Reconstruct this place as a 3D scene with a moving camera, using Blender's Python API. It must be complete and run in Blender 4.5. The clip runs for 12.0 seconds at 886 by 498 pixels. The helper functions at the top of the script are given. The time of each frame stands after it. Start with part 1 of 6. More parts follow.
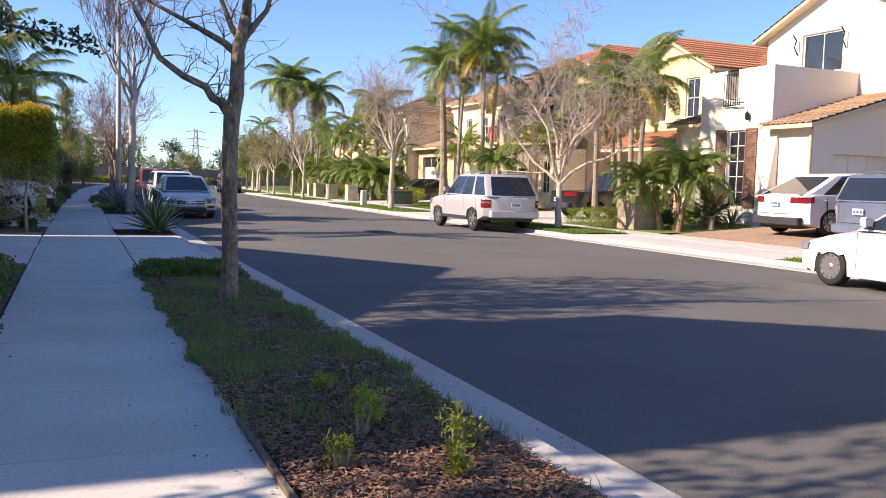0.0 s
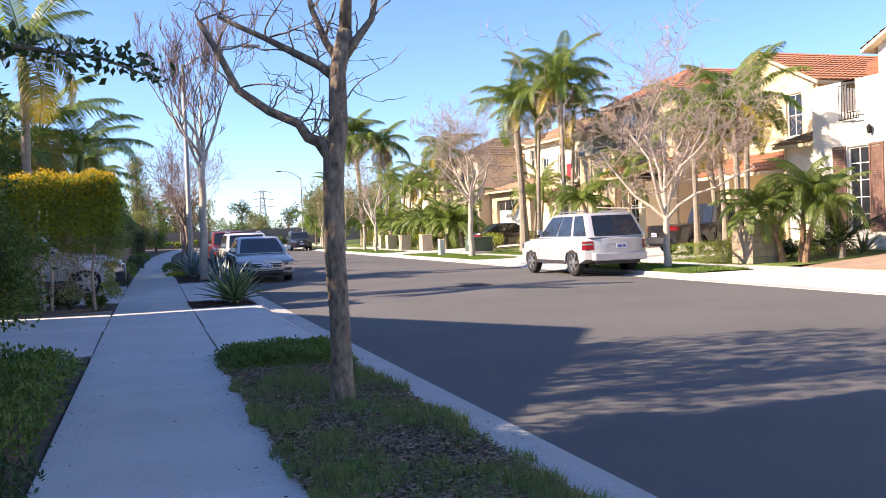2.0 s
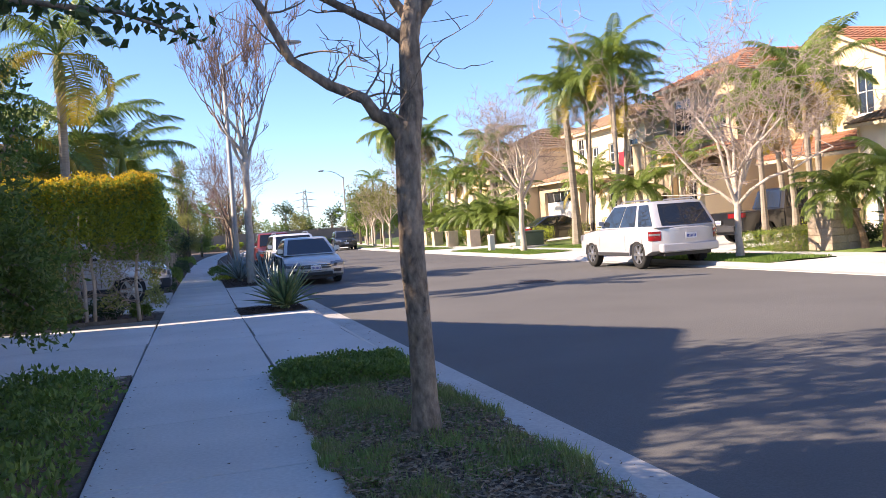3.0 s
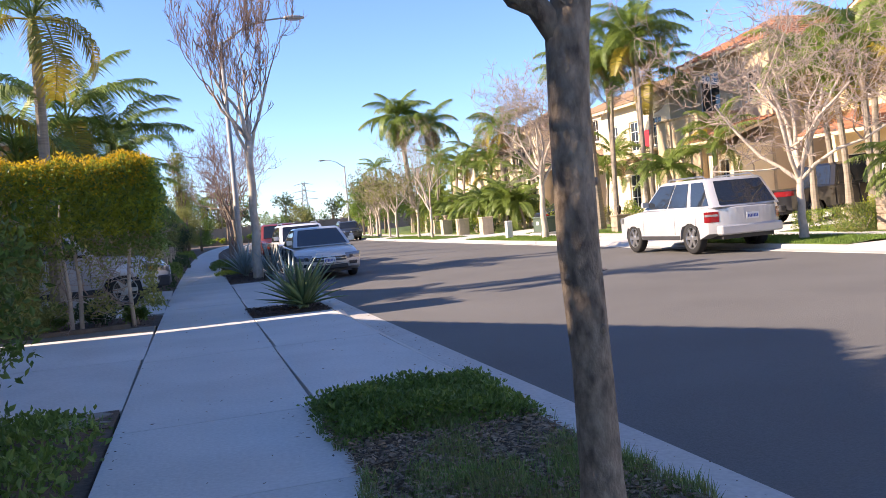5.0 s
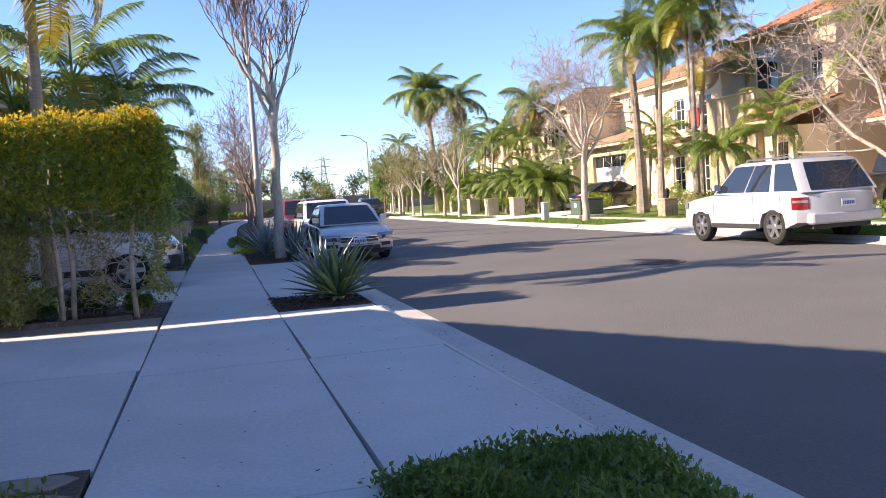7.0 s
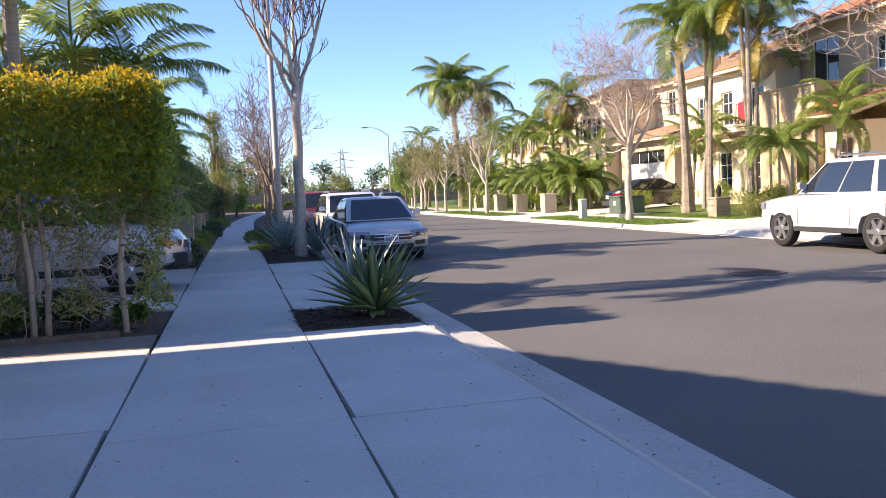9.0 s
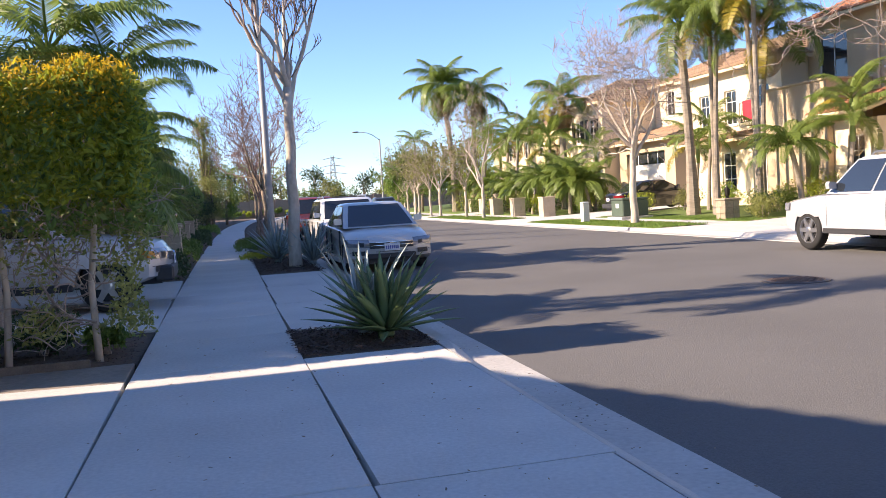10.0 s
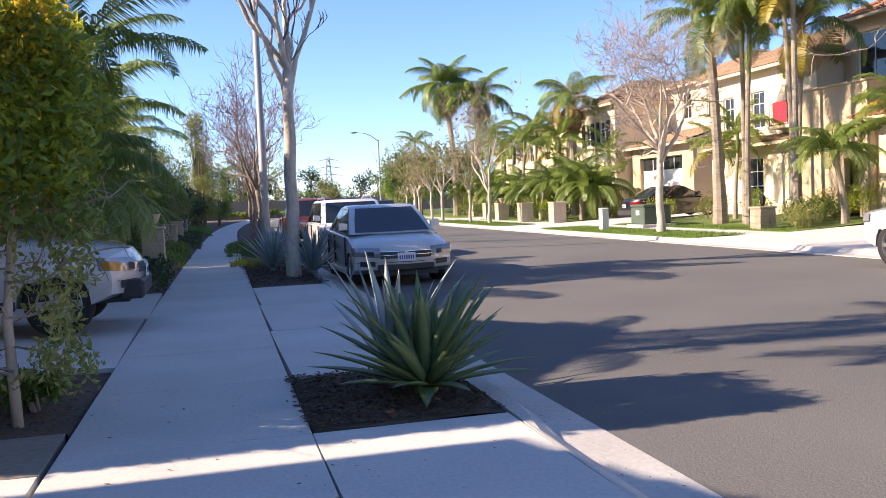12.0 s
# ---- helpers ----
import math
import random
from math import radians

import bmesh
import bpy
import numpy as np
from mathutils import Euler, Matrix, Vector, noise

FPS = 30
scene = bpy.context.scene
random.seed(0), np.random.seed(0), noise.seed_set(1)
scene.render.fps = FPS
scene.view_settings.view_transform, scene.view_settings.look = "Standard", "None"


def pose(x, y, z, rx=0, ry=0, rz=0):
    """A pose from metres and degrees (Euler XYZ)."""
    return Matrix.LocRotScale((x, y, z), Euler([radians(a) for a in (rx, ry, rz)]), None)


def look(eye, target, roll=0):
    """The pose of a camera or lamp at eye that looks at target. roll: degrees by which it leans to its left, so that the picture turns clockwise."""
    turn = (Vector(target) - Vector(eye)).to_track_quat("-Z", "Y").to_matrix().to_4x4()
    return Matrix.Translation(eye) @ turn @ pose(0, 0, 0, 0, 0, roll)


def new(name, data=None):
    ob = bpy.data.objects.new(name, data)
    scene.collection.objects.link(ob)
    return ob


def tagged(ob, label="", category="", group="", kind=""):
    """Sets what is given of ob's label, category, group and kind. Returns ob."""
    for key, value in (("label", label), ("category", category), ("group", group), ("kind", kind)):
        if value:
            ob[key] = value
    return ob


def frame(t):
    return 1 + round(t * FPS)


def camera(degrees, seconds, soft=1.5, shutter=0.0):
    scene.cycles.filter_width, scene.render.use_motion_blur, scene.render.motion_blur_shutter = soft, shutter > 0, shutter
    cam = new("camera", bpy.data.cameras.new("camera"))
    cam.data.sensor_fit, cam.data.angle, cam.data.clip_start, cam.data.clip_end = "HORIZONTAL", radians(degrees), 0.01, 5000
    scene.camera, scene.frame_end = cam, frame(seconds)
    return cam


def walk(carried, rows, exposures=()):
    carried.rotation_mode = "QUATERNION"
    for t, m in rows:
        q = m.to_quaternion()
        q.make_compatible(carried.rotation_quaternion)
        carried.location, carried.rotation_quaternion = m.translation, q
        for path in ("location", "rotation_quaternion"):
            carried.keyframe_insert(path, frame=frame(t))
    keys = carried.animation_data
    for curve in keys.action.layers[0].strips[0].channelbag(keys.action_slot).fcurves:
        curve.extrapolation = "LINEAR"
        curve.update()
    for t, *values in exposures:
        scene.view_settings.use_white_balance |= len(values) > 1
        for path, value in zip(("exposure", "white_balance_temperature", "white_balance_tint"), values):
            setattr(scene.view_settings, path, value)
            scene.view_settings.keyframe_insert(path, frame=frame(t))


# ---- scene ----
cam = camera(53.6, 12.0, soft=0.7)
METRES, EYE, TILT, LEAN, TURN = 15.3, 1.35, 1.05, 0.0, -23.2
ROWS = [
    (0.0, 0.0, 0.0, 0.0, 0.16, -5.34, -1.71),
    (0.5, -0.0145, 0.0397, 0.0007, 1.41, -3.58, -0.08),
    (1.0, -0.0312, 0.0784, 0.0005, 1.4, -2.66, 0.56),
    (1.5, -0.045, 0.1171, -0.0, 4.13, -2.43, 1.73),
    (2.0, -0.0591, 0.1549, 0.0004, 4.21, -2.39, 2.27),
    (2.5, -0.0726, 0.196, 0.0, 5.42, -2.61, 3.16),
    (3.0, -0.0905, 0.2342, -0.0008, 6.9, -2.52, 4.06),
    (5.0, -0.1591, 0.3877, -0.0067, 6.78, -3.22, 5.22),
    (5.5, -0.175, 0.4249, -0.0069, 6.86, -3.93, 5.28),
    (6.0, -0.1894, 0.4633, -0.0068, 7.44, -4.17, 5.26),
    (6.5, -0.2062, 0.5002, -0.0064, 7.45, -4.38, 5.12),
    (7.0, -0.22, 0.54, -0.0076, 7.97, -4.49, 3.87),
    (9.0, -0.2792, 0.6945, -0.011, 9.11, -4.72, 2.9),
    (9.5, -0.2936, 0.7311, -0.0117, 9.22, -4.49, 3.41),
    (10.0, -0.3091, 0.7706, -0.0123, 8.49, -4.45, 3.54),
    (10.5, -0.322, 0.8093, -0.0121, 8.54, -4.4, 1.95),
    (11.0, -0.3374, 0.8493, -0.0118, 8.03, -4.33, 2.14),
    (11.5, -0.3506, 0.8901, -0.0133, 8.03, -4.43, 2.75),
    (12.0, -0.3669, 0.9292, -0.0146, 8.16, -4.23, 2.62),
]
walk(cam, [(t, pose(0, 0, EYE, TILT, LEAN, TURN) @ pose(METRES * x, METRES * y, METRES * z, 90 + pitch, roll, yaw)) for t, x, y, z, yaw, pitch, roll in ROWS], [(0.0, 1.0, 6850, 21), (0.6, 0.97, 6850, 21), (2.0, 1.38, 6850, 21), (12.0, 1.3, 6850, 21)])

# ---- light ----
SUN_EL, SUN_AZ = 30.0, 7.0   # height of the sun; turn from -x towards +y
_to_sun = Vector((-math.cos(radians(SUN_AZ)) * math.cos(radians(SUN_EL)), math.sin(radians(SUN_AZ)) * math.cos(radians(SUN_EL)), math.sin(radians(SUN_EL))))
world = bpy.data.worlds.new("sky")
scene.world = world
world.use_nodes = True
_wn = world.node_tree.nodes
_sky = _wn.new("ShaderNodeTexSky")
_sky.sky_type = "NISHITA"
_sky.sun_disc = False
_sky.sun_elevation = radians(SUN_EL)
_sky.sun_rotation = math.atan2(_to_sun.x, _to_sun.y)
_sky.air_density, _sky.dust_density, _sky.ozone_density = 0.85, 0.0, 3.0
_sky_tint = _wn.new("ShaderNodeMix")
_sky_tint.data_type, _sky_tint.blend_type = "RGBA", "MULTIPLY"
_sky_tint.inputs[0].default_value = 1.0
_sky_tint.inputs[7].default_value = (0.76, 0.94, 1.16, 1)   # blue tint over the whole sky, cooling its horizon and the shade
world.node_tree.links.new(_sky.outputs[0], _sky_tint.inputs[6])
world.node_tree.links.new(_sky_tint.outputs[2], _wn["Background"].inputs[0])
_wn["Background"].inputs[1].default_value = 0.098
sun_data = bpy.data.lights.new("sun", "SUN")
sun_data.energy, sun_data.angle, sun_data.color = 4.7, radians(0.5), (1.0, 0.87, 0.68)
sun = new("sun", sun_data)
sun.matrix_world = look(_to_sun * 60, (0, 0, 0))

# ---- materials ----
def mat(name, col, rough=0.8, vary=0.25, scale=6.0, big=0.5, bump=0.2, metal=0.0, col2=None, rand=0.0, coat=0.0, spec=0.5, trans=0.0, stretch=(1, 1, 1)):
    """Two scales of noise mix col towards col2; bump from the fine one; rand varies by object."""
    m = bpy.data.materials.new(name)
    m.use_nodes = True
    n, l = m.node_tree.nodes, m.node_tree.links
    b = n["Principled BSDF"]
    b.inputs["Roughness"].default_value = rough
    b.inputs["Metallic"].default_value = metal
    b.inputs["Coat Weight"].default_value = coat
    b.inputs["Coat Roughness"].default_value = 0.05
    b.inputs["Specular IOR Level"].default_value = spec
    c = Vector(col)
    c2 = Vector(col2) if col2 else c * (1 - vary)
    tc = n.new("ShaderNodeTexCoord")
    mp = n.new("ShaderNodeMapping")
    mp.inputs["Scale"].default_value = stretch
    l.new(tc.outputs["Object"], mp.inputs[0])
    n1, n2 = n.new("ShaderNodeTexNoise"), n.new("ShaderNodeTexNoise")
    n1.inputs["Scale"].default_value, n2.inputs["Scale"].default_value = scale, big
    n1.inputs["Detail"].default_value, n2.inputs["Detail"].default_value = 6, 4
    l.new(mp.outputs[0], n1.inputs["Vector"])
    l.new(mp.outputs[0], n2.inputs["Vector"])
    add = n.new("ShaderNodeMath")
    add.operation = "ADD"
    l.new(n1.outputs[0], add.inputs[0])
    l.new(n2.outputs[0], add.inputs[1])
    rmp = n.new("ShaderNodeMapRange")
    rmp.inputs["From Min"].default_value, rmp.inputs["From Max"].default_value = 0.7, 1.3
    l.new(add.outputs[0], rmp.inputs["Value"])
    mix = n.new("ShaderNodeMix")
    mix.data_type = "RGBA"
    mix.inputs[6].default_value, mix.inputs[7].default_value = (*c, 1), (*c2, 1)
    l.new(rmp.outputs[0], mix.inputs[0])
    out = mix.outputs[2]
    if rand:
        oi, geo = n.new("ShaderNodeObjectInfo"), n.new("ShaderNodeNewGeometry")
        s = n.new("ShaderNodeMath")
        s.operation = "ADD"
        l.new(oi.outputs["Random"], s.inputs[0])
        l.new(geo.outputs["Random Per Island"], s.inputs[1])
        r2 = n.new("ShaderNodeMapRange")
        r2.inputs["From Max"].default_value = 2.0
        r2.inputs["To Min"].default_value, r2.inputs["To Max"].default_value = 1 - rand, 1 + rand
        l.new(s.outputs[0], r2.inputs["Value"])
        hs = n.new("ShaderNodeHueSaturation")
        l.new(r2.outputs[0], hs.inputs["Value"])
        l.new(out, hs.inputs["Color"])
        out = hs.outputs[0]
    l.new(out, b.inputs["Base Color"])
    if bump:
        bp = n.new("ShaderNodeBump")
        bp.inputs["Strength"].default_value, bp.inputs["Distance"].default_value = bump, 0.02
        l.new(n1.outputs[0], bp.inputs["Height"])
        l.new(bp.outputs[0], b.inputs["Normal"])
    if trans:
        tr = n.new("ShaderNodeBsdfTranslucent")
        l.new(out, tr.inputs[0])
        ms = n.new("ShaderNodeMixShader")
        ms.inputs[0].default_value = trans
        l.new(b.outputs[0], ms.inputs[1])
        l.new(tr.outputs[0], ms.inputs[2])
        l.new(ms.outputs[0], n["Material Output"].inputs[0])
    return m

ASPHALT = mat("asphalt", (0.140, 0.134, 0.124), 0.9, 0.30, 60, 0.35, 0.35)
CONCRETE = mat("concrete", (0.62, 0.595, 0.55), 0.9, 0.22, 30, 0.9, 0.15, rand=0.07)
CURB = mat("curb_concrete", (0.52, 0.50, 0.46), 0.9, 0.25, 25, 1.0, 0.15)
SOIL = mat("soil", (0.13, 0.085, 0.055), 0.95, 0.5, 20, 1.2, 0.6)
MULCH = mat("mulch", (0.15, 0.085, 0.055), 0.95, 0.5, 30, 2, 0.6, rand=0.6)
EARTH = mat("dry_earth", (0.16, 0.13, 0.08), 0.95, 0.4, 8, 0.3, 0.4, col2=(0.09, 0.11, 0.05))
LAWN = mat("lawn", (0.13, 0.19, 0.035), 0.9, 0.4, 40, 0.8, 0.5)
GRASS = mat("grass_blade", (0.19, 0.29, 0.07), 0.7, 0.4, 4, 1.0, 0, rand=0.4, trans=0.3, col2=(0.22, 0.23, 0.09))
GRASSB = mat("lawn_blade", (0.16, 0.26, 0.04), 0.7, 0.3, 4, 1.0, 0, rand=0.3, trans=0.3)
STUCCO_W = mat("stucco_white", (0.78, 0.71, 0.60), 0.9, 0.08, 60, 0.4, 0.25)
STUCCO_Y = mat("stucco_yellow", (0.80, 0.63, 0.36), 0.9, 0.10, 60, 0.4, 0.25)
STUCCO_T = mat("stucco_tan", (0.56, 0.43, 0.28), 0.9, 0.12, 60, 0.4, 0.25)
STUCCO_C = mat("stucco_cream", (0.78, 0.65, 0.45), 0.9, 0.10, 60, 0.4, 0.25)
TILE = mat("roof_tile", (0.42, 0.17, 0.085), 0.8, 0.4, 12, 1.5, 0.25, rand=0.35, col2=(0.30, 0.15, 0.09))
TILE_B = mat("roof_tile_brown", (0.36, 0.24, 0.15), 0.85, 0.4, 12, 1.5, 0.25, rand=0.35)
TRIM = mat("painted_trim", (0.66, 0.52, 0.34), 0.7, 0.1, 20, 1, 0.05)
WHITE = mat("white_paint", (0.78, 0.75, 0.68), 0.5, 0.06, 20, 1, 0.03)
SHUT = mat("shutter_brown", (0.22, 0.12, 0.085), 0.7, 0.25, 20, 1, 0.1)
IRON = mat("wrought_iron", (0.025, 0.022, 0.02), 0.5, 0.2, 20, 1, 0.1, metal=0.5)
GLASSD = mat("window_glass", (0.03, 0.035, 0.04), 0.06, 0.3, 0.5, 0.2, 0, spec=0.8)
BARK = mat("bark_grey", (0.37, 0.29, 0.21), 0.95, 0.45, 26, 9, 1.0, stretch=(1, 1, 0.55), col2=(0.10, 0.075, 0.055))
BARKP = mat("bark_pale", (0.62, 0.53, 0.43), 0.9, 0.35, 12, 2, 0.5, stretch=(1, 1, 0.5), col2=(0.40, 0.33, 0.26))
TWIG = mat("twig", (0.42, 0.33, 0.27), 0.9, 0.3, 10, 2, 0)
PALMT = mat("palm_trunk", (0.36, 0.30, 0.23), 0.9, 0.35, 10, 2, 0.5, stretch=(0.5, 0.5, 4))
PALMG = mat("palm_leaf", (0.22, 0.30, 0.06), 0.45, 0.35, 2, 0.5, 0, rand=0.4, trans=0.45)
PALMY = mat("palm_leaf_yellow", (0.42, 0.33, 0.04), 0.5, 0.3, 2, 0.5, 0, rand=0.3, trans=0.35)
PALMB = mat("palm_leaf_dead", (0.36, 0.24, 0.12), 0.8, 0.3, 2, 0.5, 0, rand=0.3, trans=0.2)
CSHAFT = mat("crownshaft_green", (0.20, 0.26, 0.06), 0.4, 0.25, 4, 1, 0.05)
LEAF = mat("leaf_green", (0.17, 0.26, 0.05), 0.5, 0.3, 2, 0.6, 0, rand=0.5, trans=0.4)
LEAFY = mat("leaf_yellow_green", (0.40, 0.46, 0.05), 0.5, 0.3, 2, 0.6, 0, rand=0.4, trans=0.5)
# sunlight on the hedge top, put into the leaf colour
LEAFSUN = mat("leaf_sunlit_yellow", (0.80, 0.55, 0.03), 0.6, 0.25, 3, 1, 0, rand=0.3, trans=0.5)
LEAFD = mat("leaf_dark", (0.06, 0.10, 0.03), 0.45, 0.3, 2, 0.6, 0, rand=0.5, trans=0.25)
LEAFO = mat("leaf_olive", (0.28, 0.29, 0.08), 0.6, 0.3, 2, 0.6, 0, rand=0.4, trans=0.3)
AGAVEB = mat("agave_blue", (0.36, 0.43, 0.40), 0.55, 0.2, 6, 2, 0.1, rand=0.2)
AGAVEG = mat("agave_green", (0.17, 0.25, 0.10), 0.5, 0.3, 6, 2, 0.1, rand=0.3)
STEEL = mat("galvanised", (0.34, 0.33, 0.31), 0.6, 0.2, 20, 2, 0.1, metal=0.3)
STONE = mat("pillar_stone", (0.40, 0.32, 0.23), 0.9, 0.35, 15, 3, 0.4, rand=0.25)
PAVER = mat("paver", (0.42, 0.29, 0.20), 0.9, 0.3, 20, 2, 0.3, rand=0.25)
FLAG = mat("flagstone", (0.30, 0.25, 0.20), 0.9, 0.35, 15, 1.5, 0.4, rand=0.15)
WOODE = mat("edging_wood", (0.20, 0.15, 0.11), 0.9, 0.4, 15, 2, 0.4, stretch=(4, 0.4, 4))

# ---- mesh helpers ----
class MB:
    """Collects vertices and faces for one mesh."""
    def __init__(self):
        self.v, self.f, self.smooth = [], [], False

    def add(self, vs, fs):
        o = len(self.v)
        self.v.extend([tuple(p) for p in vs])
        self.f.extend([tuple(i + o for i in q) for q in fs])
        return self

    def box(self, x0, x1, y0, y1, z0, z1, b=0.0):
        if b <= 0:
            vs = [(x, y, z) for z in (z0, z1) for y in (y0, y1) for x in (x0, x1)]
            return self.add(vs, [(0, 2, 3, 1), (4, 5, 7, 6), (0, 1, 5, 4), (2, 6, 7, 3), (0, 4, 6, 2), (1, 3, 7, 5)])
        vs = []
        for z, i in ((z0, b), (z0 + b, 0), (z1 - b, 0), (z1, b)):
            a, c, e, g = x0 + i, x1 - i, y0 + i, y1 - i
            k = b if i == 0 else b * 0.5
            vs += [(a + k, e, z), (c - k, e, z), (c, e + k, z), (c, g - k, z), (c - k, g, z), (a + k, g, z), (a, g - k, z), (a, e + k, z)]
        fs = [tuple(range(7, -1, -1)), tuple(range(24, 32))]
        for r in range(3):
            for i in range(8):
                j = (i + 1) % 8
                fs.append((r * 8 + i, r * 8 + j, r * 8 + 8 + j, r * 8 + 8 + i))
        return self.add(vs, fs)

    def tube(self, pts, rads, n=8, cap=True):
        pts = [Vector(p) for p in pts]
        vs, fs = [], []
        ref = Vector((1, 0, 0)) if abs((pts[-1] - pts[0]).normalized().x) < 0.8 else Vector((0, 1, 0))
        for i, p in enumerate(pts):
            d = (pts[min(i + 1, len(pts) - 1)] - pts[max(i - 1, 0)])
            d = d.normalized() if d.length else Vector((0, 0, 1))
            u = d.cross(ref)
            u = u.normalized() if u.length > 1e-5 else Vector((0, 1, 0))
            w = d.cross(u)
            for k in range(n):
                a = 2 * math.pi * k / n
                vs.append(p + (u * math.cos(a) + w * math.sin(a)) * rads[i])
        for i in range(len(pts) - 1):
            for k in range(n):
                j = (k + 1) % n
                fs.append((i * n + k, i * n + j, i * n + n + j, i * n + n + k))
        if cap:
            fs.append(tuple(range(n - 1, -1, -1)))
            fs.append(tuple((len(pts) - 1) * n + k for k in range(n)))
        return self.add(vs, fs)

    def lathe(self, prof, n=16, c=(0, 0, 0)):
        vs = [(c[0] + r * math.cos(2 * math.pi * k / n), c[1] + r * math.sin(2 * math.pi * k / n), c[2] + z) for r, z in prof for k in range(n)]
        fs = [(i * n + k, i * n + (k + 1) % n, i * n + n + (k + 1) % n, i * n + n + k) for i in range(len(prof) - 1) for k in range(n)]
        fs += [tuple(range(n - 1, -1, -1)), tuple((len(prof) - 1) * n + k for k in range(n))]
        return self.add(vs, fs)

    def loft(self, rings, close=True, caps=True):
        n = len(rings[0])
        vs = [p for r in rings for p in r]
        fs = []
        for i in range(len(rings) - 1):
            for k in range(n if close else n - 1):
                j = (k + 1) % n
                fs.append((i * n + k, i * n + j, i * n + n + j, i * n + n + k))
        if caps:
            fs += [tuple(range(n - 1, -1, -1)), tuple((len(rings) - 1) * n + k for k in range(n))]
        return self.add(vs, fs)

    def mesh(self, name, m, smooth=False):
        me = bpy.data.meshes.new(name)
        me.from_pydata([tuple(p) for p in self.v], [], self.f)
        me.materials.append(m)
        if smooth:
            me.shade_smooth()
        me.update()
        return me


def empty(name, m=None):
    ob = new(name)
    ob.empty_display_size = 0.1
    if m is not None:
        ob.matrix_world = m
    return ob


def part(name, mb, m, parent=None, label="", smooth=False):
    ob = new(name, mb.mesh(name, m, smooth) if isinstance(mb, MB) else mb)
    if parent is not None:
        ob.parent = parent
    if label:
        tagged(ob, label)
    return ob


def off(y):
    """How far the street has swung to the right at y."""
    return 0.00022 * y * y + (0.0006 * (y - 75) ** 2 if y > 75 else 0)


def strip(xs_z, y0, y1, step=2.0, shift=True):
    """A swept sheet: profile of (x, z) along the street."""
    mb = MB()
    n = max(1, int((y1 - y0) / step))
    rings = []
    for i in range(n + 1):
        y = y0 + (y1 - y0) * i / n
        rings.append([(x + (off(y) if shift else 0), y, z) for x, z in xs_z])
    mb.loft(rings, close=False, caps=False)
    mb.f = [q[::-1] for q in mb.f]
    return mb


# ---- setting ----
g = MB()
g.add([(-900, -700, -0.32), (900, -700, -0.32), (900, 1200, -0.32), (-900, 1200, -0.32)], [(0, 1, 2, 3)])
tagged(part("ground", g, EARTH), "dry brown earth reaching to the horizon", "ground", kind="structure")
XL, XR, CI, RE, FE = -0.66, 0.98, 2.40, 2.98, 14.15   # walk edges, kerb, road edges
road = part("road", strip([(RE - 0.05, -0.13), (RE + 3, -0.10), (8.5, -0.06), (FE - 3, -0.10), (FE + 0.05, -0.13)], -60, 150, 2), ASPHALT)
tagged(road, "dark grey worn asphalt residential street", "road", kind="structure")
# kerbs with gutters; lowered where the driveways cross
DRV_L = [(14.6, 22.75), (25.0, 34.2), (52, 57)]
DRV_R = [(15.6, 23.8), (31.5, 41.8), (55.5, 62.0), (80, 86)]
def kerb_run(x_in, x_out, drives, y0, y1):
    s = 1 if x_out > x_in else -1
    mb = MB()
    ys = np.arange(y0, y1 + 0.01, 0.4)
    rings = []
    for y in ys:
        low = 0.0
        for a, b in drives:
            low = max(low, min(1, max(0, min((y - a) / 0.6 + 0.4, (b - y) / 0.6 + 0.4))))
        top = 0.004 - 0.085 * low
        o = off(y)
        w = abs(x_out - x_in)
        prof = [(0, -0.3), (0, 0.004 - 0.01 * low), (0.13 - 0.1 * low, top + 0.07 * low), (0.16, top), (0.20, top - 0.10 + 0.075 * low), (w, -0.118), (w, -0.3)]
        rings.append([(x_in + s * d + o, y, z) for d, z in prof])
    mb.loft(rings, close=False, caps=False)
    if s < 0:
        mb.f = [q[::-1] for q in mb.f]
    mb.f = [q[::-1] for q in mb.f]
    return mb
tagged(part("kerb_left", kerb_run(CI, RE, DRV_L, -20, 145), CURB), "pale concrete kerb and gutter along the road", "kerb", kind="structure")
tagged(part("kerb_right", kerb_run(FE + 0.55, FE, DRV_R, -20, 145), CURB), "pale concrete kerb and gutter along the road", "kerb", kind="structure")

def slabs(parent, joints, x0, x1, z=0.0, gap=0.012, m=CONCRETE):
    for a, b in zip(joints, joints[1:]):
        mb = MB()
        ym = (a + b) / 2
        w = (x1 - x0) / 2
        oa, ob_ = off(a), off(b)
        q = gap / 2
        top, t = [], 0.008
        for zz, i in ((-0.2, 0), (-t, 0), (0, t)):
            top.append([(x0 + oa + q + i, a + q + i, zz), (x1 + oa - q - i, a + q + i, zz), (x1 + ob_ - q - i, b - q - i, zz), (x0 + ob_ + q + i, b - q - i, zz)])
        mb.loft([[(x, y - ym, zz) for x, y, zz in r] for r in top])
        ob = part("slab", mb, m, parent)
        ob.location = (0, ym, z + random.uniform(-0.003, 0.003))

pavement_left = tagged(empty("pavement_left"), "pale grey concrete pavement of cast slabs with dark joints", "pavement", kind="structure")
jl = [-9, -7, -5, -3, -1, 1.1, 3.0, 4.9, 6.46, 8.35, 10.31, 12.3, 14.55, 18.75, 22.9, 24.9] + [24.9 + 1.95 * i for i in range(1, 60)]
slabs(pavement_left, jl, XL, XR)
pavement_right = tagged(empty("pavement_right"), "pale sunlit concrete pavement of cast slabs", "pavement", kind="structure")
